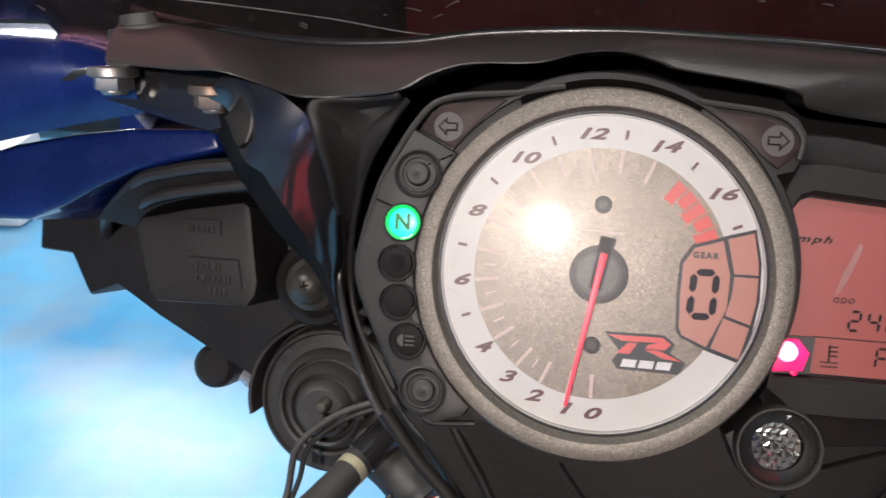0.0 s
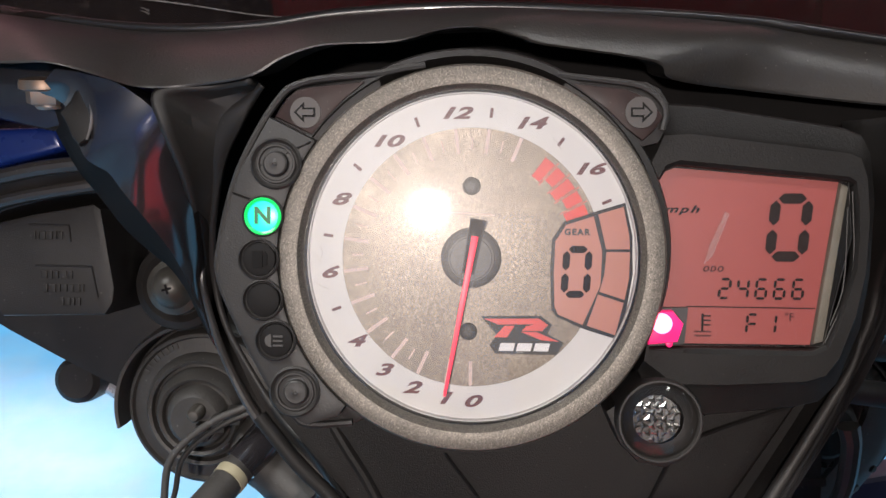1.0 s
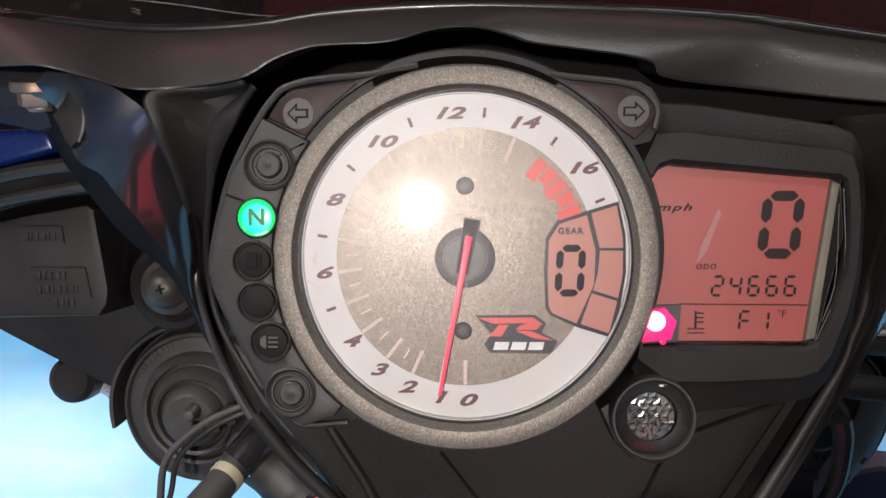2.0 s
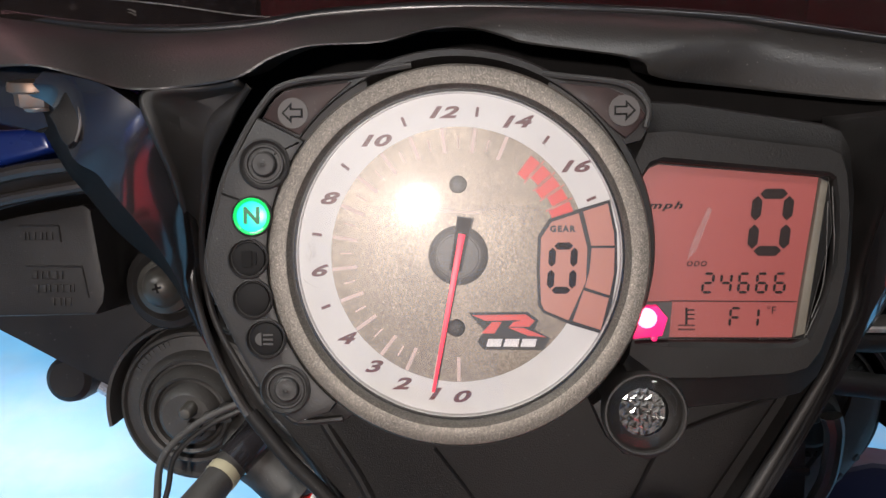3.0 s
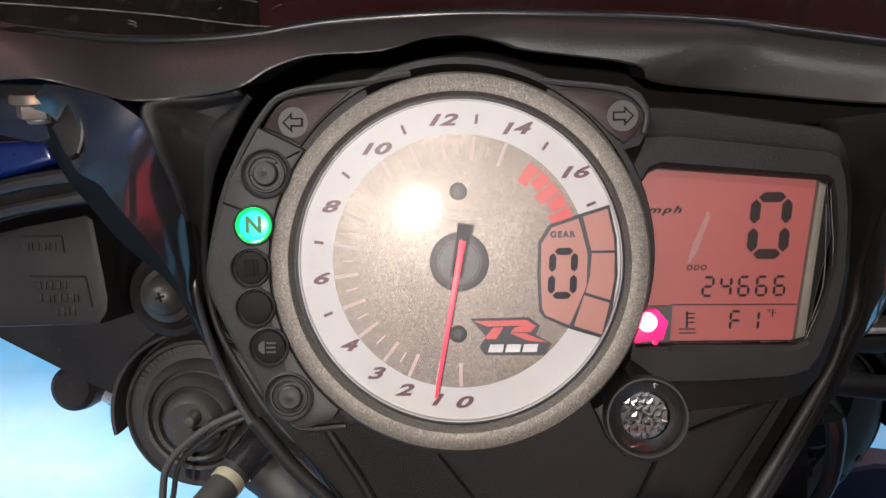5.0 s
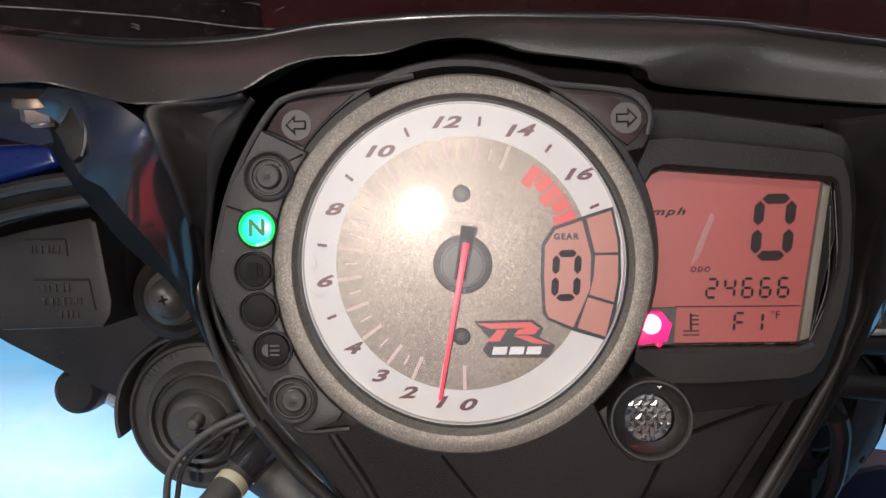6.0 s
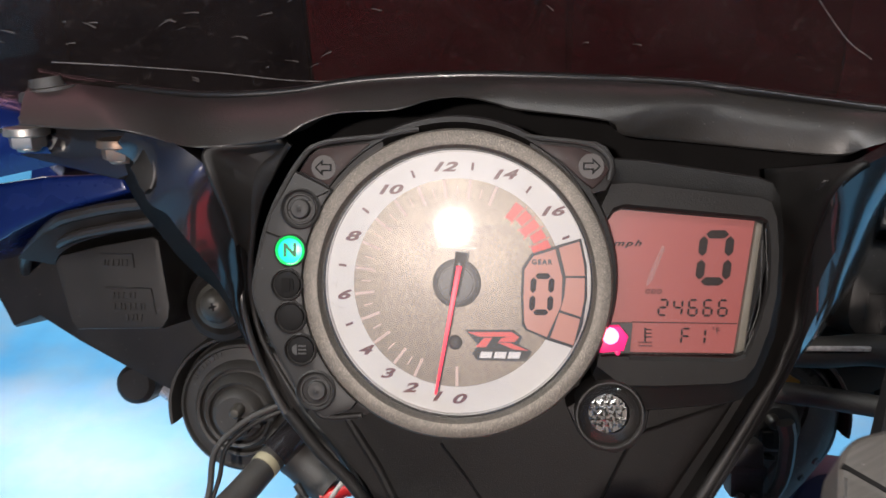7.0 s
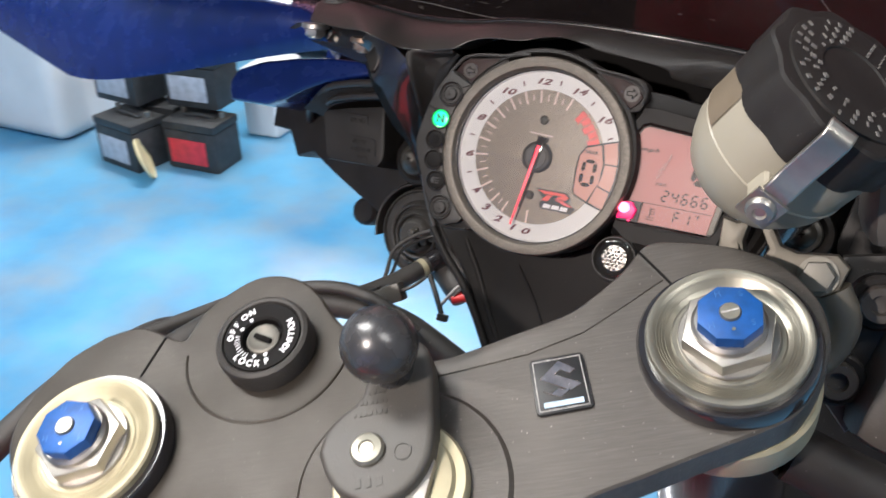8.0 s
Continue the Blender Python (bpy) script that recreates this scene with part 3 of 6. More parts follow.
# plain red and white emblem
part("emblem_shadow", prism(mm([(2.6, -15.4), (18.6, -15.2), (21.5, -17.5), (20.3, -20.0), (24.6, -22.2), (22.8, -25.6), (6.6, -25.4), (5.0, -23.2), (7.0, -20.4)]), -0.0006, 0.0), SYMBOL, cluster)
for red in ([(3.6, -16.1), (18.0, -15.9), (20.4, -17.6), (18.9, -19.2), (13.6, -19.2), (14.6, -18.0), (17, -17.4), (7.4, -17.6)], [(9.0, -17.9), (11.6, -17.9), (9.6, -21.0), (6.2, -21.0)], [(13.4, -19.5), (17.4, -19.5), (23.4, -22.0), (18.6, -21.6)]):
    part("emblem", prism(mm(red), -0.0008, 0.0), RED, cluster, "red emblem shape")
for x in (7.4, 12.0, 16.6):
    part("emblem_bar", prism(mm([(x + 0.6, -22.5), (x + 4.4, -22.5), (x + 3.9, -24.6), (x, -24.6)]), -0.0008, 0.0), PRINTWHITE, cluster, "white slanted bar under the red emblem")

# needle at idle
hub = part("needle_hub", lathe([(0, -0.0034), (0.0054, -0.0034), (0.0056, -0.0030), (0.0060, -0.0030), (0.0062, -0.0034), (0.0070, -0.0032), (0.0077, -0.0024), (0.0080, -0.0010), (0.0080, 0)], 48), HUBMAT, cluster, "dark domed needle hub")
swing = on_dial(0.95, 0.0, -0.0040, dial_angle(0.95))
for w in (-0.0017, 0.0017):
    part("hub_rail", prism([(-0.0074, w - 0.0002), (-0.0074, w + 0.0002), (0.0076, w + 0.0002), (0.0076, w - 0.0002)], 0.0002, -0.0006, plane="z"), INKBLACK, hub, "", swing)
part("needle_arm", prism([(-0.0105, -0.0021), (-0.0105, 0.0021), (0.004, 0.0016), (0.004, -0.0016)], 0.0006, 0.0, 0.0003, plane="z"), SMOKELENS, cluster, "black needle tail", swing)
part("needle", prism([(-0.006, -0.0009), (-0.006, 0.0009), (0.0368, 0.00042), (0.0368, -0.00042)], 0.0009, 0.0002, 0.0002, plane="z"), NEEDLE, cluster, "fluorescent red needle", swing)
for x, z in ((0.0, 0.019), (-0.0006, -0.0196)):
    screw = part("dial_screw", lathe([(0, -0.0016), (0.0012, -0.0016), (0.0021, -0.0011), (0.0024, -0.0003), (0.0024, 0)], 24), SCREWGREY, cluster, "small grey dial screw", pose(x, 0, z))
    for turn in (20, 110):
        part("slot", prism([(-0.0012, -0.0003), (0.0012, -0.0003), (0.0012, 0.0003), (-0.0012, 0.0003)], 0.0001, -0.0004, plane="z"), INKBLACK, screw, "", on_face(0, 0, -0.00165, turn))
part("dial_glass", prism(circle(0, 0, 0.0442, 96), -0.0048, -0.0046), DIALGLASS, cluster, "clear flat dial glass")

for hair in ([(-39.6, 3.5), (-38.8, 1.2), (-39.4, -0.6)], [(-41.0, -6.0), (-39.2, -7.4), (-37.0, -8.2)], [(-40.4, 0.6), (-39.0, -1.6)], [(23.0, 28.4), (22.2, 30.0), (21.0, 31.2)]):
    part("hair", tube([(x / 1000, -0.0049, z / 1000) for x, z in hair], 0.00007, 5, 8), GREYPRINT, cluster, "stray hair on the dial glass")

# indicator lamps down the pod
lamps = [(-0.0535, 0.0109), (-0.0547, -0.0002), (-0.0537, -0.0108), (-0.0504, -0.0213)]
for i, (x, z) in enumerate(lamps):
    seat = part("indicator_lamp", lathe([(0.0054, -0.0080), (0.0054, -0.0094), (0.0050, -0.0097), (0.0047, -0.0092), (0.0046, -0.0080)], 40, cx=x, cz=z), BLACK, cluster, "lit green neutral lamp" if i == 0 else "unlit dark indicator lamp")
    part("lens", lathe([(0, -0.0093), (0.003, -0.0092), (0.0042, -0.0089), (0.0046, -0.0082)], 40, cx=x, cz=z), GREEN if i == 0 else LAMPOFF, seat)
    if i == 0:
        part("rim", lathe([(0.0040, -0.0093), (0.0046, -0.0096), (0.0050, -0.0093), (0.0050, -0.0085)], 40, cx=x, cz=z), GREENRIM, seat)
        part("lettering", letters("N", 0.0060, 0.0, 0.00005, 1, 0.00017), GREENINK, seat, "", on_face(x, z, -0.0096))
    if i == 1:
        part("fuel_symbol", joined(prism(mm([(-56.3, -2.2), (-53.6, -2.2), (-53.6, 2.0), (-56.3, 2.0)]), -0.0096, -0.0092), prism(mm([(-53.4, -1.6), (-52.4, -1.6), (-52.4, 1.2), (-53.0, 1.8), (-53.4, 1.0)]), -0.0096, -0.0092)), DARK, seat)
    if i == 3:
        part("headlamp_symbol", joined(prism(circle(-0.0514, -0.0213, 0.0017, 16, 90, 270), -0.0096, -0.0092), *[prism(mm([(-51.0, z1), (-48.4, z1), (-48.4, z1 + 0.5), (-51.0, z1 + 0.5)]), -0.0096, -0.0092) for z1 in (-22.8, -21.6, -20.4)]), SYMBOL, seat)
for x, z, dx in ((-0.0501, 0.0244, 0.0), (-0.0455, -0.0347, 0.0004)):
    button = part("push_button", lathe([(0.0067, -0.0080), (0.0067, -0.0090), (0.0062, -0.0094), (0.0058, -0.0088), (0.0053, -0.0084), (0.0049, -0.0090), (0.0045, -0.0090), (0.0042, -0.0084)], 48, cx=x, cz=z), CASE, cluster, "round dark grey push button in ringed seat")
    part("plunger", lathe([(0, -0.0099), (0.0004, -0.0101), (0.0008, -0.0099), (0.0027, -0.0100), (0.0031, -0.0097), (0.0033, -0.0086), (0.0040, -0.0083)], 32, cx=x + dx, cz=z), CASE, button)
part("panel_seam", prism(mm([(-61.6, 16.6), (-61.6, 17.2), (-49.6, 12.9), (-49.6, 12.4)]), -0.0087, -0.0083), DARK, cluster)

# turn signal windows in the upper corners
for side, out in ((-1, [(-51.2, 36.7), (-48.0, 41.6), (-45.4, 43.6), (-42, 44.3), (-27.5, 45.8), (-33.4, 40.8), (-37.5, 36.6), (-41.4, 32.0)]), (1, [(25.6, 45.2), (39.5, 43.7), (45.8, 41.0), (48.8, 36.6), (46.4, 33.0), (43.6, 30.6), (39.4, 33.8), (34.5, 38.6)])):
    window = part("turn_signal_window", prism(mm(out), -0.0052, 0.0, 0.0006), WINDOW, cluster, "smoked turn signal window with an arrow")
    cx, cz = 0.0431 * side, 0.0378
    part("disc", prism(circle(cx, cz, 0.0040, 32), -0.0055, -0.005), ARROW, window)
    tip = [(cx + side * px / 1000, cz + pz / 1000) for px, pz in ((3.0, 0), (0.3, 2.7), (0.3, 1.2), (-2.6, 1.2), (-2.6, -1.2), (0.3, -1.2), (0.3, -2.7))]
    part("arrow", prism(tip, -0.0057, -0.005), LAMPOFF, window)
    tip2 = [(cx + side * px / 1000, cz + pz / 1000) for px, pz in ((2.3, 0), (0.8, 1.5), (0.8, 0.7), (-2.1, 0.7), (-2.1, -0.7), (0.8, -0.7), (0.8, -1.5))]
    part("arrow_core", prism(tip2, -0.0059, -0.005), ARROW, window)

# display housing
outer = mm([(49, 41.0), (60, 40.4), (96.6, 34.6), (101.2, 32.8), (103.6, 28.4), (105.0, 16), (104.3, -4), (102.2, -18), (96.5, -33), (92, -37.6), (86, -39.2), (62, -41.8), (50, -42), (44, -30), (47, -15), (48.5, 0), (47, 15), (44.5, 28)])
inner = mm([(50.5, 23.4), (53.4, 24.8), (97, 20.8), (98.6, 19.6), (99.4, 14), (99.6, 6), (99.2, -2), (97, -10), (94.5, -18), (92.6, -22), (89, -23.6), (72, -23.4), (57, -23.2), (47, -23), (48, -12), (49, 0), (48, 12), (46.5, 17)])


def ringed(levels):
    """A frame skin: loops of the same count of points, each at its own depth."""
    return sheet([[(x, y, z) for x, z in loop] for loop, y in levels], closed=True)


def shrunk(loop, k):
    cx, cz = sum(p[0] for p in loop) / len(loop), sum(p[1] for p in loop) / len(loop)
    return [(cx + (x - cx) * k, cz + (z - cz) * k) for x, z in loop]


def between(a, b, k):
    return [(p[0] + (q[0] - p[0]) * k, p[1] + (q[1] - p[1]) * k) for p, q in zip(a, b)]


part("display_housing", ringed([(shrunk(outer, 0.97), 0.03), (shrunk(outer, 0.99), 0.008), (outer, 0.003), (shrunk(outer, 0.985), 0.0012), (between(outer, inner, 0.42), -0.0008), (between(outer, inner, 0.5), -0.0018), (between(outer, inner, 0.93), -0.0018), (inner, -0.0008), (shrunk(inner, 0.985), 0.0022)]), HOUSE, cluster, "black moulded display housing", sharp=25)
screen = part("display", prism(mm([(46, 16), (46, 20), (50.5, 22.8), (53.4, 24.0), (95.6, 20.4), (89.4, -22.4), (46, -22.4)]), 0.0022, 0.005), LCD, cluster, "pink backlit liquid crystal display")
part("bevel", prism(mm([(95.9, 20.2), (98.0, 19.2), (92.6, -21.4), (89.8, -22.3)]), 0.0012, 0.004, 0.0006), EDGEPALE, screen, "pale bevelled display edge")
part("side_facet", joined(tube([(0.0985, 0.0002, 0.018), (0.0990, 0.0002, -0.004), (0.0925, 0.0002, -0.0215)], 0.00022, 6, 8), tube([(0.0975, 0.0004, 0.014), (0.0970, 0.0004, -0.006), (0.0938, 0.0004, -0.017)], 0.0002, 6, 8)), CASE, screen)
part("speed_digit", digit("0", 0.0083, 0.0152, 0.0027, 0.0005, 0.10), SEGMENT, screen, "", on_face(0.0832, 0.0085, 0.0020))
for i, ch in enumerate("24666"):
    part("odometer_digit", digit(ch, 0.0026, 0.0050, 0.00072, 0.00018, 0.10), SEGMENT, screen, "", on_face(0.0669 + 0.00475 * i, -0.0077, 0.0020))
part("unit_lettering", letters("mph", 0.0034, 0.35, 0.00005, 1.25, 0.0001), SEGMENT, screen, "", on_face(0.0552, 0.0131, 0.0020) @ Matrix.Diagonal((1.3, 0.78, 1, 1)))
part("odo_lettering", letters("ODO", 0.0020, 0.25, 0.00005, 1.3, 0.00005), SEGMENT, screen, "", on_face(0.0637, -0.0026, 0.0020))
part("rule", prism(mm([(57, -12.4), (90.4, -12.6), (90.4, -12.9), (57, -12.7)]), 0.0020, 0.0024), SEGMENT, screen)
for x, ch in ((0.0742, "F"), (0.0790, "1")):
    part("code_digit", digit(ch, 0.0026, 0.0050, 0.0007, 0.0002, 0.08), SEGMENT, screen, "", on_face(x, -0.0170, 0.0020))
part("degree_lettering", letters("°F", 0.0030, 0, 0.00004), SEGMENT, screen, "", on_face(0.0838, -0.0152, 0.0020))
wave = [tube([(0.0592 + 0.0004 * k, 0.0021, z0 + (0.00022 if k % 2 else -0.00022)) for k in range(12)], 0.00014, 5, 30) for z0 in (-0.0192, -0.0203)]
part("coolant_symbol", joined(prism(mm([(61.0, -19.0), (61.6, -19.0), (61.6, -14.4), (61.0, -14.4)]), 0.0020, 0.0024), *[prism(mm([(61.6, z0), (63.4, z0), (63.4, z0 + 0.4), (61.6, z0 + 0.4)]), 0.0020, 0.0024) for z0 in (-15.2, -16.4, -17.6)], *wave), SEGMENT, screen)
part("display_glass", prism(mm([(46, 22.5), (53.4, 24.4), (97.5, 20.4), (98.6, 6), (92, -22.5), (46, -22.8)]), 0.0002, 0.0004), COVER, cluster, "clear display cover")

part("smear", prism(mm([(66.2, 12.8), (67.2, 11.9), (63.1, 1.0), (60.9, -1.3), (62.0, 3.0)]), 0.00005, 0.00015), SMEAR, cluster, "pale wiped smear on the display cover")

# warning diode between the dial and the display
led = part("warning_light", joined(prism(mm([(46.5, -12.8), (57.0, -12.6), (56.2, -22.2), (45, -23)]), -0.0003, 0.004)), INKBLACK, cluster, "lit magenta warning diode in a dark square window")
# emission paints the diode's spill and, below it, its reflected spot
part("lit_field", prism(mm([(45.6, -13.6), (52.6, -13.2), (55.4, -16.6), (54.0, -21.4), (46.4, -22.2)]), -0.0030, 0.002, 0.0006), LEDGLOW, led)
part("diode", prism(circle(0.0496, -0.0164, 0.0026, 32), -0.0056, 0.0, 0.0012), LEDPINK, led)
part("led_reflection", prism(circle(0.0522, -0.0222, 0.0009, 16), -0.0012, 0.0, 0.0003), LEDGLOW, led)
part("pointer", prism(mm([(48.4, -23.4), (56.2, -23.4), (51.5, -29.0)]), -0.0016, 0.004), HOUSE, led)

# faceted light sensor in its round seat
SX, SZ = 0.0496, -0.0421
sensor = part("round_sensor", lathe([(0.0112, 0.012), (0.0112, -0.003), (0.0108, -0.0042), (0.0103, -0.0042), (0.0100, -0.0030), (0.0094, -0.0022), (0.0066, -0.0012), (0.0062, 0.003)], 56, cx=SX, cz=SZ), CASE, cluster, "round clear faceted shift light in a black seat")
rng, gems = random.Random(4), []
for i in range(-4, 5):
    for j in range(-4, 5):
        gx, gz = 0.0021 * (i + 0.5 * (j % 2)), 0.0018 * j
        if math.hypot(gx, gz) < 0.0058:
            gem = lathe([(0.00135, 0.0), (0, -0.00022 - 0.0003 * rng.random())], 3)
            bmesh.ops.rotate(gem, matrix=Matrix.Rotation(radians(rng.choice((0, 60)) + rng.uniform(-9, 9)), 3, "Y"), verts=gem.verts)
            bmesh.ops.translate(gem, vec=(SX - 0.0006 + gx, -0.0012, SZ + gz), verts=gem.verts)
            gems.append(gem)
part("facets", joined(prism(circle(SX - 0.0006, SZ, 0.0063, 32), -0.0012, 0.003), *gems), CRYSTAL, sensor, "bright faceted reflector", sharp=5)
part("lens", lathe([(0, -0.0052), (0.005, -0.0049), (0.0082, -0.0041), (0.0101, -0.0030)], 48, cx=SX, cz=SZ), LENS, sensor)
part("seat_collar", prism(mm([(36, -41), (40, -50), (45, -55), (52, -56.5), (58, -54), (62, -48), (63, -42), (58, -36), (46, -34)]), 0.002, 0.02, 0.002), BLACK, cluster)

# ---- dash surround ----
surround = thing("dash_surround", DASH, "black moulded plastic dash surround with satin brow and glossy side arms", "dash panel")
brow_low = smooth(mm([(-150, 0, 53), (-124.4, -5, 50.8), (-109.5, -10, 50.1), (-97.5, -10, 47.2), (-89.4, 0, 45.1), (-76.9, 5, 45.9), (-59.6, 0, 47.7), (-50.1, 0, 52.8), (-39.2, 0, 56.0), (-20.8, 0, 56.8), (-8.7, 3, 60.4), (2, 3, 61), (12.8, 8, 59.2), (19.1, 10, 57.6), (50, 18, 54.2), (56.3, 22, 49.7), (81.6, 35, 48), (128.7, 36, 43.2), (140.2, 30, 45.2), (160, 25, 52)]), 100)
brow_top = smooth(mm([(-165, 42, 77), (-147.9, 40, 73.4), (-116, 38, 68.6), (-91.8, 36, 66.7), (-65.1, 36, 67.7), (-38.5, 36, 71.2), (1.7, 36, 72.7), (48.3, 38, 71.2), (83.6, 42, 69.3), (100, 42, 66.9), (130.7, 45, 62.8), (170, 45, 57)]), 100)
rows = [[p + Vector((0, 0.030, 0.005)) for p in brow_low], [p + Vector((0, 0.003, 0.0006)) for p in brow_low], [p + Vector((0, 0.0006, 0.0)) for p in brow_low]]
for k in (0.02, 0.05, 0.12, 0.3, 0.5, 0.7, 0.85, 0.94, 1.0):
    rows.append([a.lerp(b, k) + Vector((0, -0.0035 * math.sin(math.pi * min(1, k * 1.05)), 0.0016 * math.sin(math.pi * k))) for a, b in zip(brow_low, brow_top)])
rows.append([p + Vector((0, 0.004, 0.0004)) for p in brow_top])
rows.append([p + Vector((0, 0.05, -0.004)) for p in brow_top])
part("brow_edge", tube([p + Vector((0, -0.0012, 0.0002)) for p in brow_top], 0.0016, 12, 100), ROLL, surround, "thin glossy rolled edge of the brow")
part("brow", sheet(rows), SATIN, surround, "satin black brow over the instruments", sharp=40)

arm_in = smooth(mm([(-114.4, 5, 50.8), (-106.5, 3.5, 49.3), (-96.6, 2.5, 46.6), (-90.6, 3, 42.9), (-86.5, 4.5, 39.1), (-83.1, 8, 33.8), (-82.2, 14, 27.2), (-82.0, 20, 18.1), (-82.9, 27, 7.8), (-84.0, 33, -3.0), (-84.8, 40, -14.4), (-82.2, 46.5, -33.9)]), 60)
arm_out = smooth(mm([(-123.5, 11, 42.5), (-115.3, 9.5, 42.2), (-111.3, 7.5, 36.4), (-107.7, 7.5, 26.7), (-101.9, 9, 22.6), (-98.8, 11, 17.7), (-94.9, 15, 11.0), (-91.8, 20, 4.9), (-89.2, 26.5, -2.4), (-87.6, 34, -11.0), (-86.3, 40, -19.9), (-83.0, 46, -32.9)]), 60)
arm_back = smooth(mm([(-133.3, 27, 42.9), (-127.5, 26, 42.2), (-125.7, 27, 35.9), (-120.0, 29, 24.1), (-115.4, 30, 17.9), (-111.2, 32, 11.6), (-107.7, 34, 6.2), (-103.1, 38, 0.2), (-96.9, 43, -6.7), (-93.3, 48, -14.3), (-91.4, 52, -21.4), (-87.3, 56, -32.7)]), 60)


def across_arm(k, depth=0.0):
    return [a.lerp(b, k) + Vector((0, depth - 0.0012 * math.sin(math.pi * k) * min(1, (len(arm_in) - i) / 30), 0)) for i, (a, b) in enumerate(zip(arm_in, arm_out))]


rows = [[p + Vector((0.002, 0.012, 0)) for p in arm_in], [p + Vector((0.0006, 0.002, 0)) for p in arm_in]]
rows += [across_arm(k) for k in (0.0, 0.04, 0.1, 0.2, 0.35, 0.5, 0.65, 0.8, 0.9, 0.96, 1.0)]
part("side_arm", sheet(rows), ARMGLOSS, surround, "glossy black side arm with mounting tab", sharp=60)
part("arm_flank", sheet([[a.lerp(b, k) + Vector((0, 0.0004, 0)) for a, b in zip(arm_out, arm_back)] for k in (0.0, 0.06, 0.5, 1.0)] + [[p + Vector((0.004, 0.012, 0)) for p in arm_back]]), DARK, surround, "", sharp=50)

# dark raised plate stands in for the hollow's shade
recess = mm([(-107.9, 46.6), (-105.5, 43.5), (-104.2, 39.6), (-104.5, 34.9), (-105.7, 31.3), (-107.9, 29.5), (-110.0, 31.7), (-111.8, 36.1), (-113.3, 38.6), (-110.3, 42.0)])
part("mount_hollow_plate", prism(recess, 0.0045, 0.012, 0.0012, steps=3), HOUSE, surround, "black plate drawn for the shaded hollow behind the mirror mount")
part("recess_rim", tube([(x, 0.0046, z) for x, z in recess[1:5]], (0.0006, 0.0004), 8, 24), FLECK, surround, "chipped grey rim")

edge = smooth(mm([(-84.6, 38, -5.0), (-84.5, 38, -11.1), (-83.3, 41, -20.7), (-81.2, 43.5, -30.5), (-78.1, 46, -39.8), (-73.8, 47, -49.1), (-68.3, 48, -57.9), (-59.1, 48, -66.1), (-49.9, 48, -73.2), (-40.7, 48, -80.8), (-27.5, 50, -114.3), (-14, 50, -140)]), 60)
part("edge_strip", tube(edge, (0.0009, 0.0026), 10, 60), SATIN, surround, "thin glossy edge of the surround")
fall = smooth(mm([(-58, 8, 46.5), (-61, 11, 43), (-65.5, 15, 36), (-71, 20, 28), (-76, 27, 17), (-80, 34, 5), (-82, 42, -10), (-79, 44, -25), (-70, 45, -42), (-60, 42, -55), (-47, 36, -66), (-33, 32, -86), (-16, 30, -112), (-4, 30, -138)]), 80)
rise = smooth(mm([(-60, 4, 47.5), (-72, 8, 46.4), (-86, 4, 44.6), (-84, 3, 35), (-82, 13, 22), (-84.2, 30, 7), (-86, 44, -8), (-87.4, 48, -20), (-80, 45, -36), (-73, 48, -53), (-62.6, 50, -66), (-41, 50, -91), (-27, 50, -114.3), (-13.6, 50, -140)]), 80)
# paler plastic here puts the lit look into this wall's colour
part("side_wall", sheet([[a.lerp(b, k) + Vector((0, 0.006 * math.sin(math.pi * k), 0)) for a, b in zip(rise, fall)] for k in (0, 0.1, 0.35, 0.7, 1.0)]), CASE, surround, thick=0.002)

# arm and edge beside the display
r_in = smooth(mm([(150, -10, 51), (136, -18, 44.5), (127.4, -20, 39.9), (119.8, -20, 35.8), (115.4, -14, 29.3), (115.6, 6, 15), (117, 24, -5.4), (115.6, 27, -20), (104.2, 26, -44), (86.9, 26, -74.3), (66, 26, -110), (52, 26, -138)]), 60)
r_out = smooth(mm([(175, 25, 52), (163, 28, 42), (152.5, 30, 29.1), (145.2, 30, 18.4), (137.6, 34, -2.1), (125, 28, -18), (116.8, 26, -28), (111, 25, -37), (103.4, 24, -48), (85.8, 24, -78), (66, 24, -112), (52.4, 24, -140)]), 60)
rows = [[p + Vector((-0.003, 0.012, 0)) for p in r_in], [p + Vector((-0.0008, 0.002, 0)) for p in r_in]]
for k in (0.0, 0.12, 0.35, 0.6, 0.85, 1.0):
    rows.append([a.lerp(b, k) + Vector((0, -0.007 * math.sin(math.pi * k), 0)) for a, b in zip(r_in, r_out)])
rows.append([p + Vector((0, 0.012, 0.0)) for p in r_out])
part("side_arm", sheet(rows), ARMGLOSS, surround, "glossy black side arm with mounting tab", sharp=50)
fall_r = smooth(mm([(104, 22, 38), (106, 24, 20), (106.5, 26, 0), (104, 28, -18), (97, 30, -38), (80, 30, -64), (62, 30, -92), (46, 30, -120), (36, 30, -140)]), 60)
# blacker than the opposite wall, to paint in the trench's shade
part("side_wall", sheet([[a.lerp(b, k) + Vector((0, 0.006 * math.sin(math.pi * k), 0)) for a, b in zip(r_in[14:], fall_r[:46])] for k in (0, 0.1, 0.4, 0.75, 1.0)]), HOUSE, surround, thick=0.002)
part("lower_rim", tube(mm([(113.6, 28.6, -22), (110.2, 26.6, -32), (102.6, 25.6, -45), (85.2, 25.4, -75), (64.4, 25.4, -110), (50.4, 25.4, -138)]), (0.0007, 0.0030), 14, 40), CASE, surround, "rounded dusty lower rim of the surround")

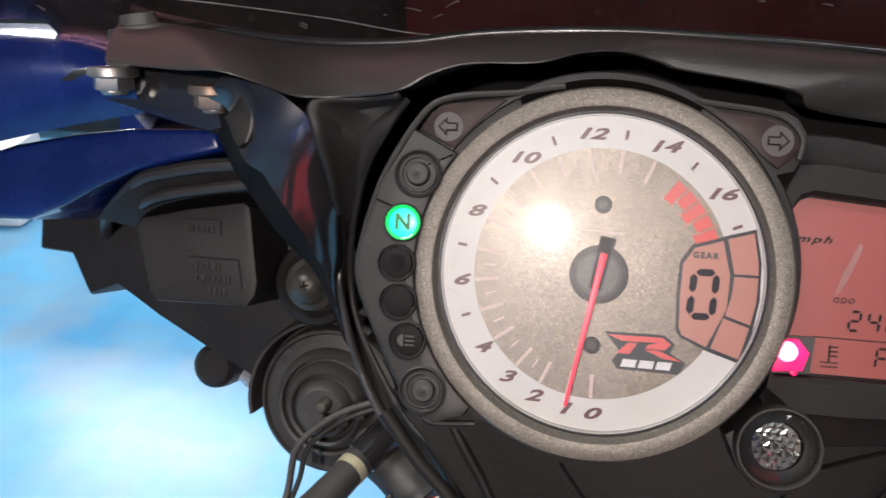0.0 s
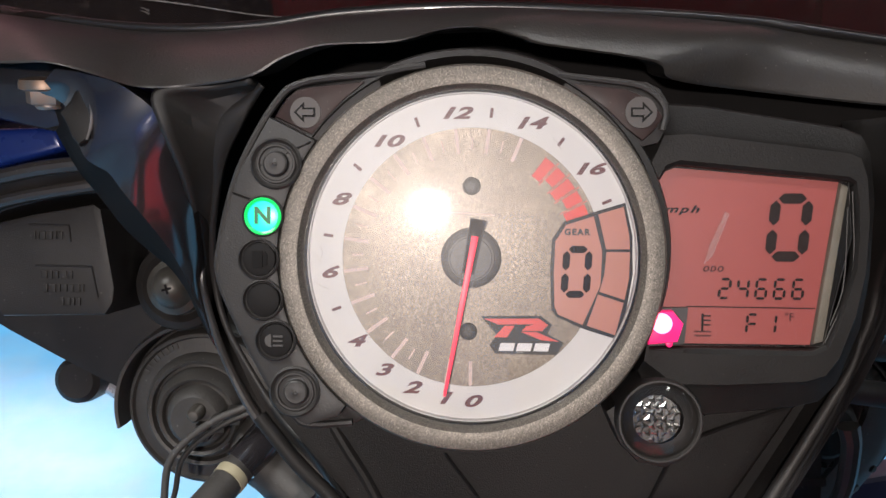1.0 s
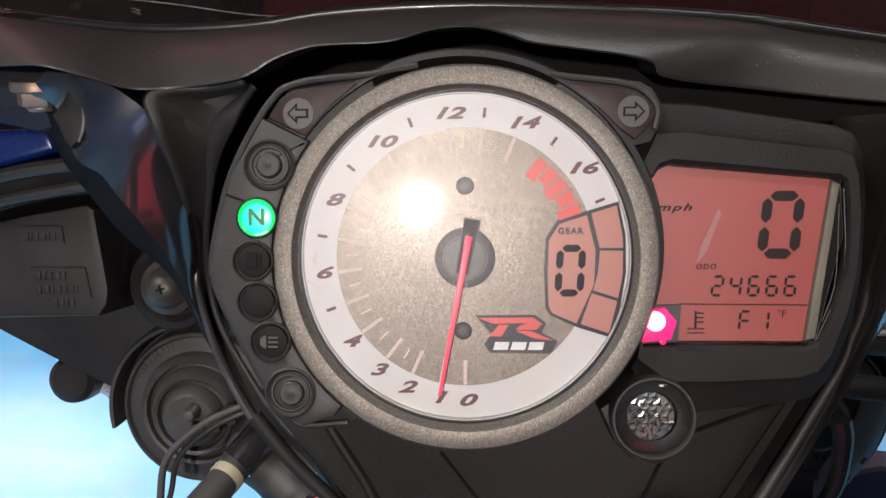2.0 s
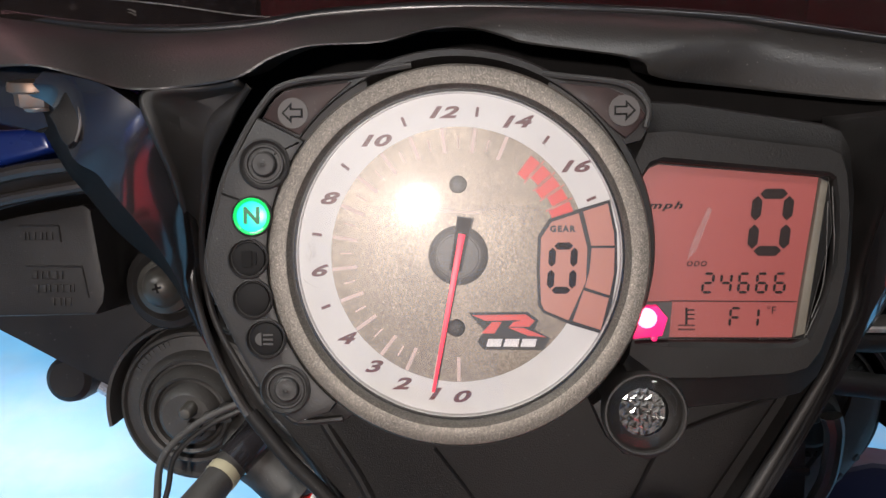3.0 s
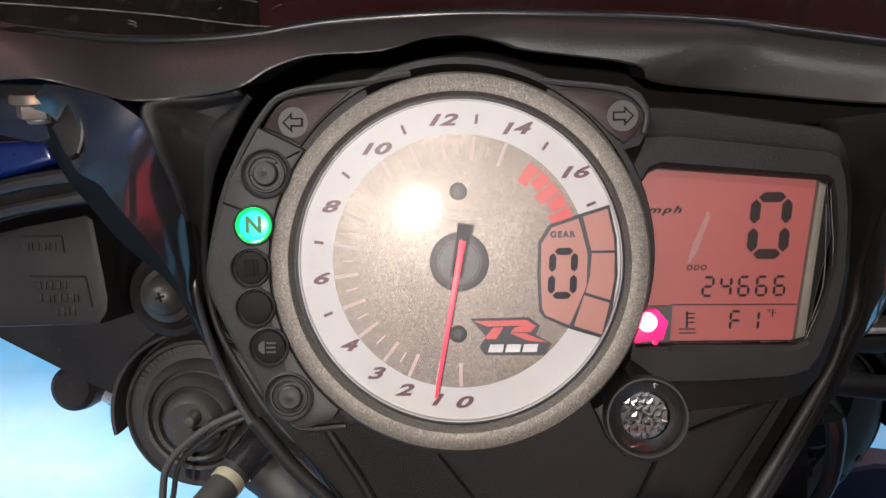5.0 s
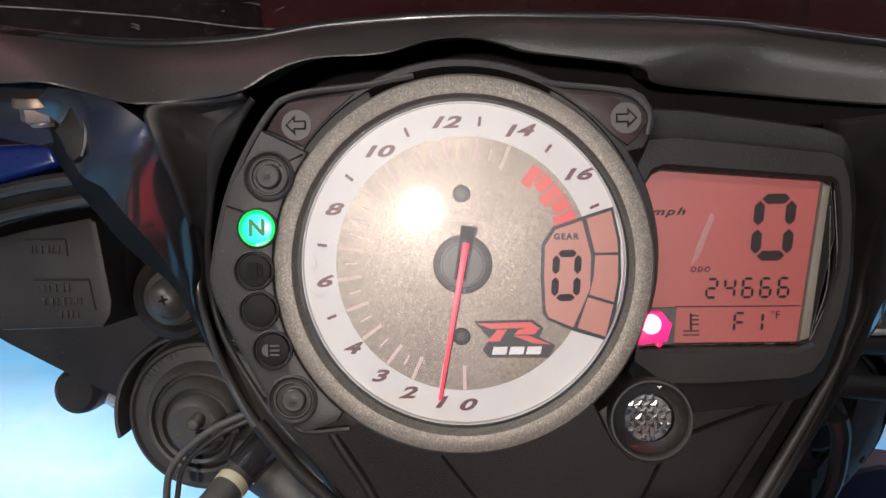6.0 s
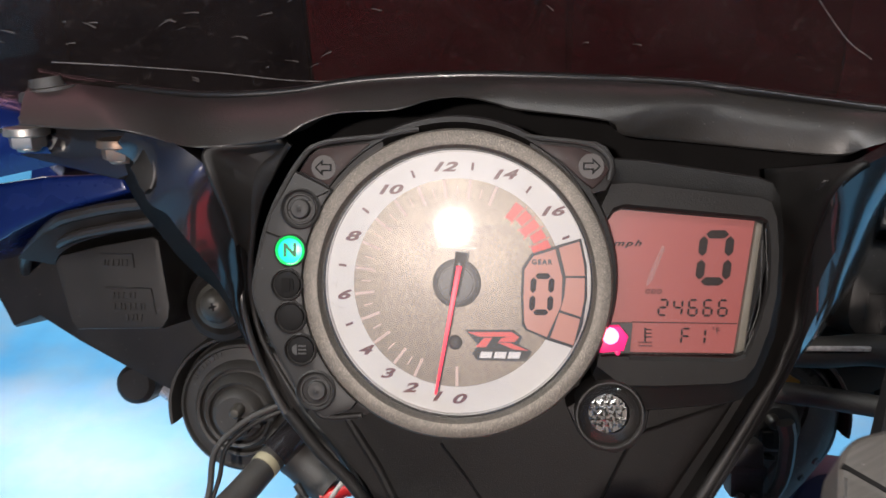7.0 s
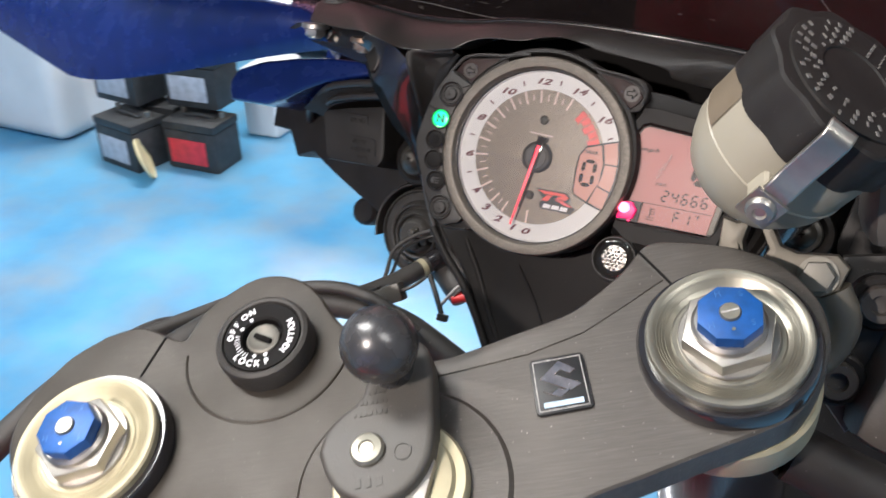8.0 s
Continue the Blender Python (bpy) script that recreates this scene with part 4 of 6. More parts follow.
# tapering panel below the instruments with its bolt
vee = mm([(-48, -40), (92, -34), (97, -40), (80, -66), (58, -100), (40, -132), (-4, -138), (-16, -112), (-30, -86), (-36, -76), (-48, -62), (-58, -50)])
part("lower_panel", prism(vee, 0.026, 0.036, 0.003), GRAINED, surround, "textured black panel below the instruments")
part("panel_rib", tube(mm([(-64, 27, -50), (-52, 25.5, -64), (-41, 25.5, -75), (-30, 25.5, -90), (-15, 25.5, -115), (-2, 25.5, -138)]), 0.0024, 12, 30), GRAINED, surround)
part("panel_ridge", tube(mm([(-42, 27.5, -52), (-37.5, 26.5, -58.9), (-30.9, 26.5, -69.4), (-24.2, 26.5, -82.6), (-14.2, 26.5, -101.1), (-1.4, 26.5, -119.1), (8, 26.5, -134)]), 0.0019, 10, 40), GRAINED, surround, "raised edge of the lower panel")
part("panel_rib", tube(mm([(-8, 26.0, -60), (4, 26.0, -76), (14, 26.0, -94)]), 0.0006, 6, 16), HOUSE, surround)
part("panel_rib", tube(mm([(92, 25.4, -44), (70, 25.4, -52), (60, 25.4, -58), (48, 25.4, -82), (40, 25.4, -96)]), 0.0007, 6, 20), HOUSE, surround)
bolt = part("panel_bolt", lathe([(0.0125, 0.027), (0.0125, 0.023), (0.0112, 0.0215), (0.010, 0.0225), (0.0098, 0.0245), (0.0082, 0.0245)], 48, cx=0.026, cz=-0.098), RUBBER, surround, "round bolt in a rubber bush")
part("bolt_head", lathe([(0, 0.0168), (0.003, 0.0172), (0.0036, 0.0195), (0.0075, 0.0205), (0.0084, 0.0225), (0.0084, 0.025)], 32, cx=0.026, cz=-0.098), SATIN, bolt)
# dark sheet added behind the cluster so the gap stays black
part("gap_backing", prism(mm([(-84, 0), (-108, 52), (-100, 66), (0, 70), (50, 69), (130, 62), (156, 58), (140, 24), (124, 0), (112, -14), (90, -44), (0, -60), (-60, -50)]), 0.06, 0.064), DARK, surround)

# ---- windscreen, mirror and the nose behind the instruments ----
windscreen = thing("windscreen", DASH, "dark smoked curved windscreen, dusty and scratched", "windscreen")
axis, out = Vector((0, -0.795, 0.605)), Vector((0, 0.605, 0.795))
base = Vector((0, -0.0484, -0.038))


def screen_foot(x):
    """How low the windscreen reaches: less beside the brow."""
    return -0.075 + 0.080 * min(1, max(0, (-x - 0.168) / 0.02))


rows = []
for i in range(9):
    rows.append([base + axis * (screen_foot(x) + (0.255 - screen_foot(x)) * i / 8) + Vector((x, 0, 0)) + out * (0.171 - 0.037 * (1 - math.exp(-(x / 0.095) ** 2))) for x in [-0.34 + 0.01 * k for k in range(69)]])
part("screen", sheet(rows), SMOKE, windscreen, thick=0.003)



def on_screen(x, s):
    return base + axis * s + Vector((x, 0, 0)) + out * (0.1692 - 0.037 * (1 - math.exp(-(x / 0.095) ** 2)))


part("scratch", tube([on_screen(x, s) for x, s in ((0.095, 0.075), (0.108, 0.045), (0.128, 0.018), (0.140, 0.008))], 0.00018, 5, 20), SCRATCH, windscreen)
part("scratch", tube([on_screen(x, s) for x, s in ((-0.02, 0.014), (0.01, 0.017), (0.03, 0.019))], 0.00014, 5, 14), SCRATCH, windscreen)

part("scratch", tube([on_screen(x, q) for x, q in ((-0.150, 0.014), (-0.1252, 0.0082), (-0.0947, -0.0028), (-0.0723, -0.014), (-0.055, -0.0211))], 0.00022, 5, 30), SCRATCH, windscreen, "long pale scratch")
rng, flecks = random.Random(11), []
for k in range(55):
    x, q = rng.uniform(-0.19, -0.055), rng.uniform(-0.012, 0.062)
    if rng.random() < 0.25:
        x = rng.uniform(-0.05, 0.13)
    long, lift = rng.uniform(0.0005, 0.003), rng.uniform(-0.0016, 0.0012)
    flecks.append(tube([on_screen(x - long, q - lift), on_screen(x, q + 0.0003), on_screen(x + long, q + lift)], (0.0001, rng.uniform(0.00015, 0.0004)), 5, 5))
tagged(part("dirt_flecks", joined(*flecks), FLECK, windscreen, "dried pale dirt flecks"), kind="stuff")

# stud and nuts of the mirror mount on the surround's tab
mount = thing("mirror_mount", DASH @ pose(-0.0004, 0.0182, -0.0013) @ Matrix.Diagonal((1.074, 1.074, 1.074, 1)), "grey rubber bush and rusty flange nuts of the mirror mount", "mirror mount")
part("tab", prism(mm([(-166, 47.5), (-161, 51.2), (-147, 53.4), (-126, 53.6), (-112, 52.4), (-102, 48), (-106, 37), (-116, 34), (-125, 36), (-150, 42)]), 0.002, 0.008, 0.0015), ARMGLOSS, mount)
for x, y, z, material in ((-112, -4, 44.9, RUSTY), (-144, -4, 49, STEEL)):
    up = pose(x / 1000, y / 1000, z / 1000, 12, 0, 0)
    nut = part("flange_nut", joined(lathe([(0, 0.0022), (0.0071, 0.0022), (0.0075, 0.001), (0.0075, -0.0002), (0.0062, -0.0008)], 32, "z"), prism(hexagon(0.0062, 8), -0.0044, 0.0, 0.0006, "z"), lathe([(0, -0.0058), (0.0034, -0.0058), (0.0040, -0.0050), (0.0040, -0.004)], 20, "z")), material, mount, "zinc flange nut", up)
part("bush", lathe([(0, 0.03), (0.006, 0.030), (0.007, 0.026), (0.0105, 0.0255), (0.0115, 0.022), (0.0095, 0.0205), (0.0095, 0.018), (0.013, 0.0165), (0.0135, 0.012), (0.011, 0.0105), (0.011, 0.008), (0.0125, 0.006), (0.0125, 0.002), (0, 0.002)], 36, "z"), mat("grey_rubber", (0.06, 0.058, 0.056), 0.5, vary=0.3, grain=0.2, scale=600), mount, "grey stepped rubber bush", pose(-0.1405, 0.013, 0.0445, 12, -8, 0) @ Matrix.Diagonal((0.88, 0.88, 0.85, 1)))

mirror = thing("rear_view_mirror", DASH, "dark blue glossy rear view mirror on its arm", "mirror")
top = smooth(mm([(-155, 24, 58), (-185, 27, 64), (-230, 34, 66), (-290, 40, 62), (-350, 46, 60), (-420, 54, 60), (-520, 62, 64)]), 40)
low = smooth(mm([(-148, 24, 41), (-185, 28, 34), (-230, 34, 24), (-290, 40, 10), (-345, 46, -0.5), (-381, 50, -2.5), (-402, 52, 2), (-462, 57, 19), (-530, 62, 38)]), 40)
front = [[a.lerp(b, k) + Vector((0, -0.006 * math.sin(math.pi * k), 0)) for a, b in zip(top, low)] for k in (0, 0.06, 0.15, 0.3, 0.5, 0.7, 0.85, 0.94, 1)]
shell = [[p + Vector((0, 0.02, 0.006)) for p in low]] + [[p + Vector((0, 0.04, 0.016)) for p in low]] + [[p + Vector((0, 0.045, 0.004)) for p in top]] + [[p + Vector((0, 0.02, 0.008)) for p in top]] + [[p + Vector((0, 0.006, 0.003)) for p in top]]
part("housing", sheet(shell[2:] + front + shell[:2]), BLUEPAINT, mirror, "gloss dark blue mirror shell", sharp=60)

fin = thing("fairing_panel", DASH, "gloss blue side fairing panel with rounded edge", "fairing")
nose = mm([(-241, 1), (-244.2, 7), (-244.2, 13.7), (-239.2, 21.9), (-228, 26.5), (-218.4, 29.8), (-194.5, 34.7), (-170.8, 38), (-138, 39), (-135.7, 31), (-152, 27), (-169.5, 22.3), (-186, 15), (-198, 8), (-212, 2)])
part("panel", prism(nose, 0.055, 0.11, 0.0032, steps=4), BLUEPAINT, fin)
part("inner_panel", prism(mm([(-212, 22), (-208, 60), (-160, 78), (-104, 74), (-98, 30), (-150, 18)]), 0.112, 0.118, 0.002), BLUEPAINT, fin, "dark blue inner fairing wall")

wing = thing("fairing_panel", DASH, "dark navy lower fairing panel beside the headlight", "fairing")
part("panel", prism(mm([(158, -112), (166, -107), (180, -104), (215, -108), (240, -140), (235, -190), (150, -190), (148, -130)]), 0.16, 0.19, 0.004, steps=3), NAVY, wing)

# headlight housings: one on each side, with boot and cover
def headlight(side):
    h = thing("headlight_housing", DASH if side > 0 else DASH @ pose(0.0225, 0, 0), "black plastic headlight housing with ribbed rubber boot", "headlight", "headlight housings")
    sx = lambda pts: [(x * side, z) for x, z in mm(pts)]
    plate = sx([(-236, 12), (-222, 30), (-183, 40), (-143, 30), (-110, 26), (-84, 20), (-70, -20), (-60, -60), (-96, -52), (-134, -60), (-158, -48), (-180, -36.5), (-199, -25), (-212, -30), (-221, -13), (-236, -12)])
    part("body", prism(plate, 0.098, 0.16, 0.004), BLACK, h)
    cover = sx([(-171.7, 2.1), (-169.6, 5.4), (-151.7, 9.6), (-129.6, 13.4), (-127.1, 11.6), (-122.8, -15.5), (-123.4, -20.4), (-126.2, -24.6), (-162.3, -25.4), (-165, -22)])
    part("cover", prism(cover, 0.062, 0.10, 0.0016), BLACK, h, "flat black cover with raised moulded writing")
    frames = (((-152.0, 6.2), (-138.2, 6.0)), ((-138.2, 6.0), (-137.6, 0.4)), ((-150.0, -7.7), (-130.5, -8.0)), ((-130.5, -8.0), (-128.5, -18.6)))
    part("moulded_frame", joined(*[tube([(a[0] * side / 1000, 0.0620, a[1] / 1000), (b[0] * side / 1000, 0.0620, b[1] / 1000)], 0.0004, 6) for a, b in frames]), BLACK, h)
    bars = []
    for zb, x0, widths in ((2.6, -151, (1.2, 0.7, 1.6, 1.8, 0.9, 1.5)), (-10.8, -148, (2.0, 1.2, 1.6, 2.2, 1.4)), (-15.4, -147.5, (1.6, 2.2, 1.0, 1.8, 1.5, 1.8, 0.8)), (-20.0, -141.5, (1.2, 1.6, 1.0, 1.4))):
        for w in widths:
            bars.append(prism([(x * side / 1000, z / 1000) for x, z in ((x0, zb - 1.3), (x0 + w, zb - 1.3), (x0 + w, zb + 1.3), (x0, zb + 1.3))], 0.0614, 0.063, 0.0001))
            x0 += w + 0.6
    tagged(part("moulded_bars", joined(*bars), BLACK, h, "raised moulded bars of writing"), kind="stuff")
    for line, w in (([(-206, 100, -4), (-194, 80, 4), (-179.2, 66, 13.2), (-166.5, 57, 19.9), (-154.1, 54, 22.9), (-140.3, 52, 25.3), (-118, 50, 27.6)], 0.0026), ([(-184, 96, -4), (-177, 76, 4), (-172.1, 66, 8.8), (-162.2, 58, 13), (-148.2, 56, 16.2), (-127, 54, 19.5), (-118, 54, 20.6)], 0.0022)):
        part("rib", tube([(x * side, y, z) for x, y, z in mm(line)], w, 10, 30), SATIN, h)
    part("rib_shelf", sheet([[(x * side, y, z) for x, y, z in smooth(mm(line), 20)] for line in ([(-200, 100, 2), (-182, 96, 15), (-166, 94, 22), (-140, 92, 28), (-118, 90, 30)], [(-190, 66, 4), (-176, 59, 13), (-162, 57, 19), (-140, 54, 23.5), (-118, 53, 25)], [(-176, 70, 1), (-170, 64, 6), (-160, 62, 11), (-140, 60, 15.6), (-118, 60, 18)], [(-168, 96, 0), (-164, 96, 4), (-156, 96, 8), (-138, 96, 12), (-118, 96, 14)])]), BLACK, h)
    bolt = part("mount_bolt", lathe([(0.0165, 0.10), (0.0165, 0.078), (0.0155, 0.0755), (0.013, 0.0745), (0.0105, 0.0765), (0.0095, 0.0765)], 40, cx=-0.105 * side, cz=-0.0156), BLACK, h, "dome screw in a round seat")
    part("screw_head", lathe([(0, 0.0625), (0.003, 0.063), (0.0062, 0.0655), (0.0075, 0.0690), (0.0098, 0.0705), (0.0102, 0.073), (0.0102, 0.078)], 32, cx=-0.105 * side, cz=-0.0156), SCREWGREY, bolt)
    for turn in (15, 105):
        part("slot", prism([(-0.0017, -0.0004), (0.0017, -0.0004), (0.0017, 0.0004), (-0.0017, 0.0004)], 0.0002, -0.001, plane="z"), DARK, bolt, "", on_face(-0.105 * side, -0.0156, 0.0627, turn))
    tilt = pose(-0.1008 * side, 0.0930, -0.0627, 7, 0, 0) @ Matrix.Diagonal((0.965, 1, 0.98, 1))
    rings = [(0.0290, 0.03), (0.0304, 0.012), (0.0304, 0.0), (0.0296, -0.003), (0.0284, -0.0036), (0.0276, -0.002), (0.0226, -0.0030), (0.0216, -0.0062), (0.0204, -0.0080), (0.0192, -0.0076), (0.0186, -0.0052), (0.0176, -0.0056), (0.0162, -0.0100), (0.0148, -0.0122), (0.0136, -0.0116), (0.0130, -0.0094), (0.0120, -0.0100), (0.0106, -0.0140), (0.0090, -0.0152), (0.0, -0.0152)]
    part("boot", lathe(rings, 64), RUBBER, h, "ribbed black rubber bulb boot", tilt)
    hood = [[(r * math.cos(radians(a)) * side, y, r * math.sin(radians(a))) for a in range(62, 193, 5)] for r, y in ((0.0312, 0.02), (0.0322, -0.002), (0.0330, -0.0062), (0.0342, -0.0066), (0.0350, -0.0040), (0.0352, 0.02))]
    part("boot_rim", sheet(hood), RUBBER, h, "rubber hood round the boot", tilt)
    tagged(part("moulded_marks", joined(*[(block(0.0011 + 0.0005 * (k % 3), 0.0006, 0.0024, 0.0001), pose(0.0252 * math.cos(radians(a)) * side, -0.0024, 0.0252 * math.sin(radians(a)), 0, (90 - a) * side, 0)) for k, a in enumerate([*range(112, 152, 5), *range(322, 352, 5)])]), RUBBER, h, "", tilt), kind="stuff")
    part("boot_screw", lathe([(0, -0.0222), (0.0018, -0.0218), (0.0027, -0.0205), (0.0029, -0.012)], 20, cx=0.0018 * side, cz=0.004), SCREWGREY, h, "", tilt)
    for k in range(3):
        part("terminal", block(0.005, 0.006, 0.006, 0.0006, at=((0.004 + 0.006 * k) * side, -0.0165, -0.006 + 0.003 * k)), CASE, h, "", tilt)
    knob = part("adjuster_knob", lathe([(0, -0.010), (0.0075, -0.010), (0.0098, -0.008), (0.0104, -0.004), (0.0104, 0.006), (0.008, 0.008), (0.008, 0.03), (0, 0.03)], 28, cx=-0.1678 * side, cz=-0.0612), BLACK, h, "round black adjuster knob", pose(0, 0.138, 0))
    part("stem", tube([(-0.162 * side, 0.142, -0.064), (-0.154 * side, 0.141, -0.069)], 0.0034, 10), SILVER, knob, "", pose(0, -0.138, 0))
    part("inner_body", prism(sx([(-150, 30), (-20, 45), (-20, -110), (-70, -110), (-100, -95), (-128, -60)]), 0.13, 0.26, 0.01), BLACK, h)
    return h


headlight(-1).name = "headlight_housing"
headlight(1)
nose_cone = thing("nose_fairing", DASH, "black inner nose fairing behind the instruments", "fairing")
part("shell", prism(mm([(-150, 30), (-110, 64), (0, 66), (110, 60), (150, 30), (120, -40), (40, -110), (-30, -110), (-80, -60)]), 0.17, 0.30, 0.02), BLACK, nose_cone)

# ---- wiring and hoses below the cluster ----
def cable(name, points, r, material, label, category="cable", count=40):
    c = thing(name, DASH, label, category)
    part("sleeve", tube(mm(points), r, 14, count), material, c)
    return c


harness = cable("wiring_harness", [(-205, -190, -230), (-172, -135, -152), (-153, -95, -122), (-146, -70, -118), (-136, -45, -112), (-120, -5, -105), (-105.6, 20, -101.5), (-94, 42, -92.6), (-87, 55, -85), (-82, 66, -78.6), (-72, 76, -68), (-62, 92, -56)], (0.0070, 0.0054), RUBBER, "thick black taped wiring harness", count=60)
part("tape_band", tube(mm([(-84.2, 61.6, -81.4), (-82.8, 64.4, -79.6)]), 0.0060, 16), CREAM, harness, "pale tape band")
part("sleeve_end", tube(mm([(-81.2, 67.4, -77.4), (-75, 73.4, -70.8), (-66, 86, -60)]), (0.0064, 0.0072), 16, 12), GLOSS, harness, "glossy black sleeve end")
plug_pose = pose(-0.080, 0.006, -0.0935, 0, -28, 12) @ Matrix.Diagonal((0.85, 0.8, 0.8, 1))
connector = part("connector", joined(block(0.030, 0.013, 0.011, 0.0012, at=(0, 0, -0.0055)), block(0.012, 0.015, 0.013, 0.001, at=(0.0115, 0, -0.0065)), block(0.002, 0.0145, 0.0125, 0.0004, at=(-0.004, 0, -0.0062)), block(0.002, 0.0145, 0.0125, 0.0004, at=(-0.011, 0, -0.0062))), GREYPLUG, harness, "grey ribbed plug connector", plug_pose)
part("latch", block(0.014, 0.005, 0.0025, 0.0006, at=(-0.004, -0.002, 0.0052)), CASE, connector)
for k in (-0.004, 0.0, 0.004):
    part("wire", tube([(0.016, k, 0), (0.026, k * 0.6, 0.001), (0.034, 0.004, 0.004)], 0.0011, 8, 10), RUBBER, connector)
part("loom_branch", tube(mm([(-62, 100, -58), (-79.3, 84, -74.6), (-70.6, 80, -84.0), (-57.5, 76, -93.3)]), 0.0095, 14, 20), RUBBER, harness, "black rubber loom branch")
part("zip_tie", tube(mm([(-62, 30, -78), (-54, 26, -88), (-48, 24, -97)]), 0.0016, 8, 8), BLACK, harness)
part("zip_tie_head", block(0.006, 0.004, 0.004, 0.0006, at=(-0.047, 0.024, -0.101)), BLACK, harness)
hose = cable("hose", [(-170, -145, -172), (-136, -100, -126), (-118, -66, -103), (-100.3, -48, -96.5), (-75.6, -34, -92.6), (-49.6, -26, -96.6), (-30.1, -20, -105), (-7.9, -12, -119), (10, -8, -140)], 0.0078, RUBBER, "thick black rubber hose", "hose")
part("hose_clip", tube(mm([(-62, -29.4, -93.6), (-57, -27.8, -94.7)]), 0.0084, 16), CASE, hose, "dark clip round the hose")
cable("thin_cable", [(-112, 55, -110), (-106.5, 60, -92), (-103.4, 60, -74), (-91.1, 60, -61.8), (-77.1, 60, -55.1), (-66, 62, -52)], 0.0013, RUBBER, "thin black cable looped below the boot")
cable("thin_cable", [(-110, 58, -108), (-103.5, 63, -88), (-100, 63, -74), (-89, 64, -64), (-76, 66, -58)], 0.0010, CASE, "thin grey cable looped below the boot")
printed = cable("printed_cable", [(-165, -115, -130), (-137.7, -78, -108.5), (-126, -62, -99.5), (-110, -53, -92), (-87, -46, -84.6), (-69, -41, -83.6), (-52, -38, -88), (-34, -35, -97)], 0.0034, RUBBER, "black cable with printed grey marks", count=50)
part("printed_marks", joined(*[(block(0.0018, 0.0004, 0.0022, 0.0001), pose(x / 1000, y / 1000, z / 1000, 0, -28, 20)) for x, y, z in ((-122, -63.6, -97.6), (-119.4, -61.8, -96.4), (-116.6, -60.2, -95.0), (-113.6, -58.6, -93.6), (-101, -53.6, -88.6), (-98.4, -52.8, -87.8))]), GREYPRINT, printed)
cable("wire_end", [(-58, 40, -98), (-50, 44, -84), (-44, 50, -78)], 0.0010, GREYPRINT, "thin grey wire end")
cable("red_wire", [(-62, 70, -96), (-50, 72, -92), (-34, 74, -92)], 0.0032, REDHOSE, "thin red sleeved electric wire")
# brake hose, connector and cable on the other side
cable("brake_hose", [(90, 60, -42), (118, 55, -45), (140, 50, -47), (168, 40, -52), (200, 20, -70)], 0.0042, RUBBER, "black rubber brake hose run", "hose")
plug = cable("lettered_cable", [(118, 62, -30), (135, 60, -30.5), (155, 56, -29), (185, 40, -34)], 0.0062, RUBBER, "black sleeved cable with a printed code")
part("printed_bar", tube(mm([(124, 54.6, -28.4), (150, 51.2, -27.6)]), 0.0011, 6), GREYPRINT, plug)
part("seal", tube(mm([(126, 76, -43), (129, 75.5, -45), (131, 75.5, -46)]), 0.0020, 10, 10), AMBER, plug, "amber rubber seal")
hood = thing("air_duct", DASH, "dusty dark grey moulded air duct beside the headlight", "air duct")
near, crest, far = (smooth(mm(line), 30) for line in (
    [(132.2, 84.0, -50.6), (129.2, 84.0, -59.5), (123.6, 86.0, -71.3), (118.0, 88.0, -83.3), (112.7, 90.0, -97.7)],
    [(142.1, 80.0, -51.5), (139.9, 80.0, -62.6), (134.2, 82.0, -75.3), (125.2, 84.0, -87.3), (117.5, 86.0, -98.4)],
    [(155.9, 100.0, -56.5), (155.3, 100.0, -66.4), (152.6, 102.0, -78.8), (143.1, 104.0, -93.1), (133.3, 106.0, -105.3)]))
rows = [[p + Vector((-0.002, 0.02, 0)) for p in near]] + [[a.lerp(b, k) + Vector((0, -0.003 * math.sin(math.pi * k), 0)) for a, b in zip(near, crest)] for k in (0, 0.1, 0.4, 0.48, 0.56, 0.8)]
rows += [[a.lerp(b, k) + Vector((0, -0.006 * math.sin(math.pi * k), 0)) for a, b in zip(crest, far)] for k in (0, 0.25, 0.5, 0.8, 1)] + [[p + Vector((0, 0.02, 0)) for p in far]]
for p in rows[4]:
    p.y += 0.0022
part("shell", sheet(rows), DUCT, hood, sharp=50)
for p in (rows[9][16], rows[9][20]):
    part("boss", lathe([(0, -0.0004), (0.0012, -0.0005), (0.0017, 0.0004)], 16), DUCT, hood, "", pose(p.x, p.y - 0.0004, p.z, 20, 0, 30))

box = thing("connector_box", DASH, "black plastic connector under the display", "connector")
part("body", joined(block(0.013, 0.014, 0.022, 0.002, at=(0.108, 0.066, -0.088)), block(0.015, 0.016, 0.003, 0.0008, at=(0.108, 0.066, -0.078))), RUBBER, box)
part("lug", tube(mm([(121, 56, -57), (122.5, 57, -64), (121, 58, -78), (117, 60, -88)]), (0.0036, 0.0026), 10, 14), GREYPLUG, box, "pale grey plug lug")
part("clip", block(0.020, 0.010, 0.010, 0.0015, at=(0.106, 0.058, -0.100)), GREYPLUG, box, "grey plug clip")
for k in range(3):
    part("wire", tube(mm([(104 + 5 * k, 52, -84), (102 + 6 * k, 56, -96), (96 + 7 * k, 62, -116)]), 0.0016, 8, 12), RUBBER, box)

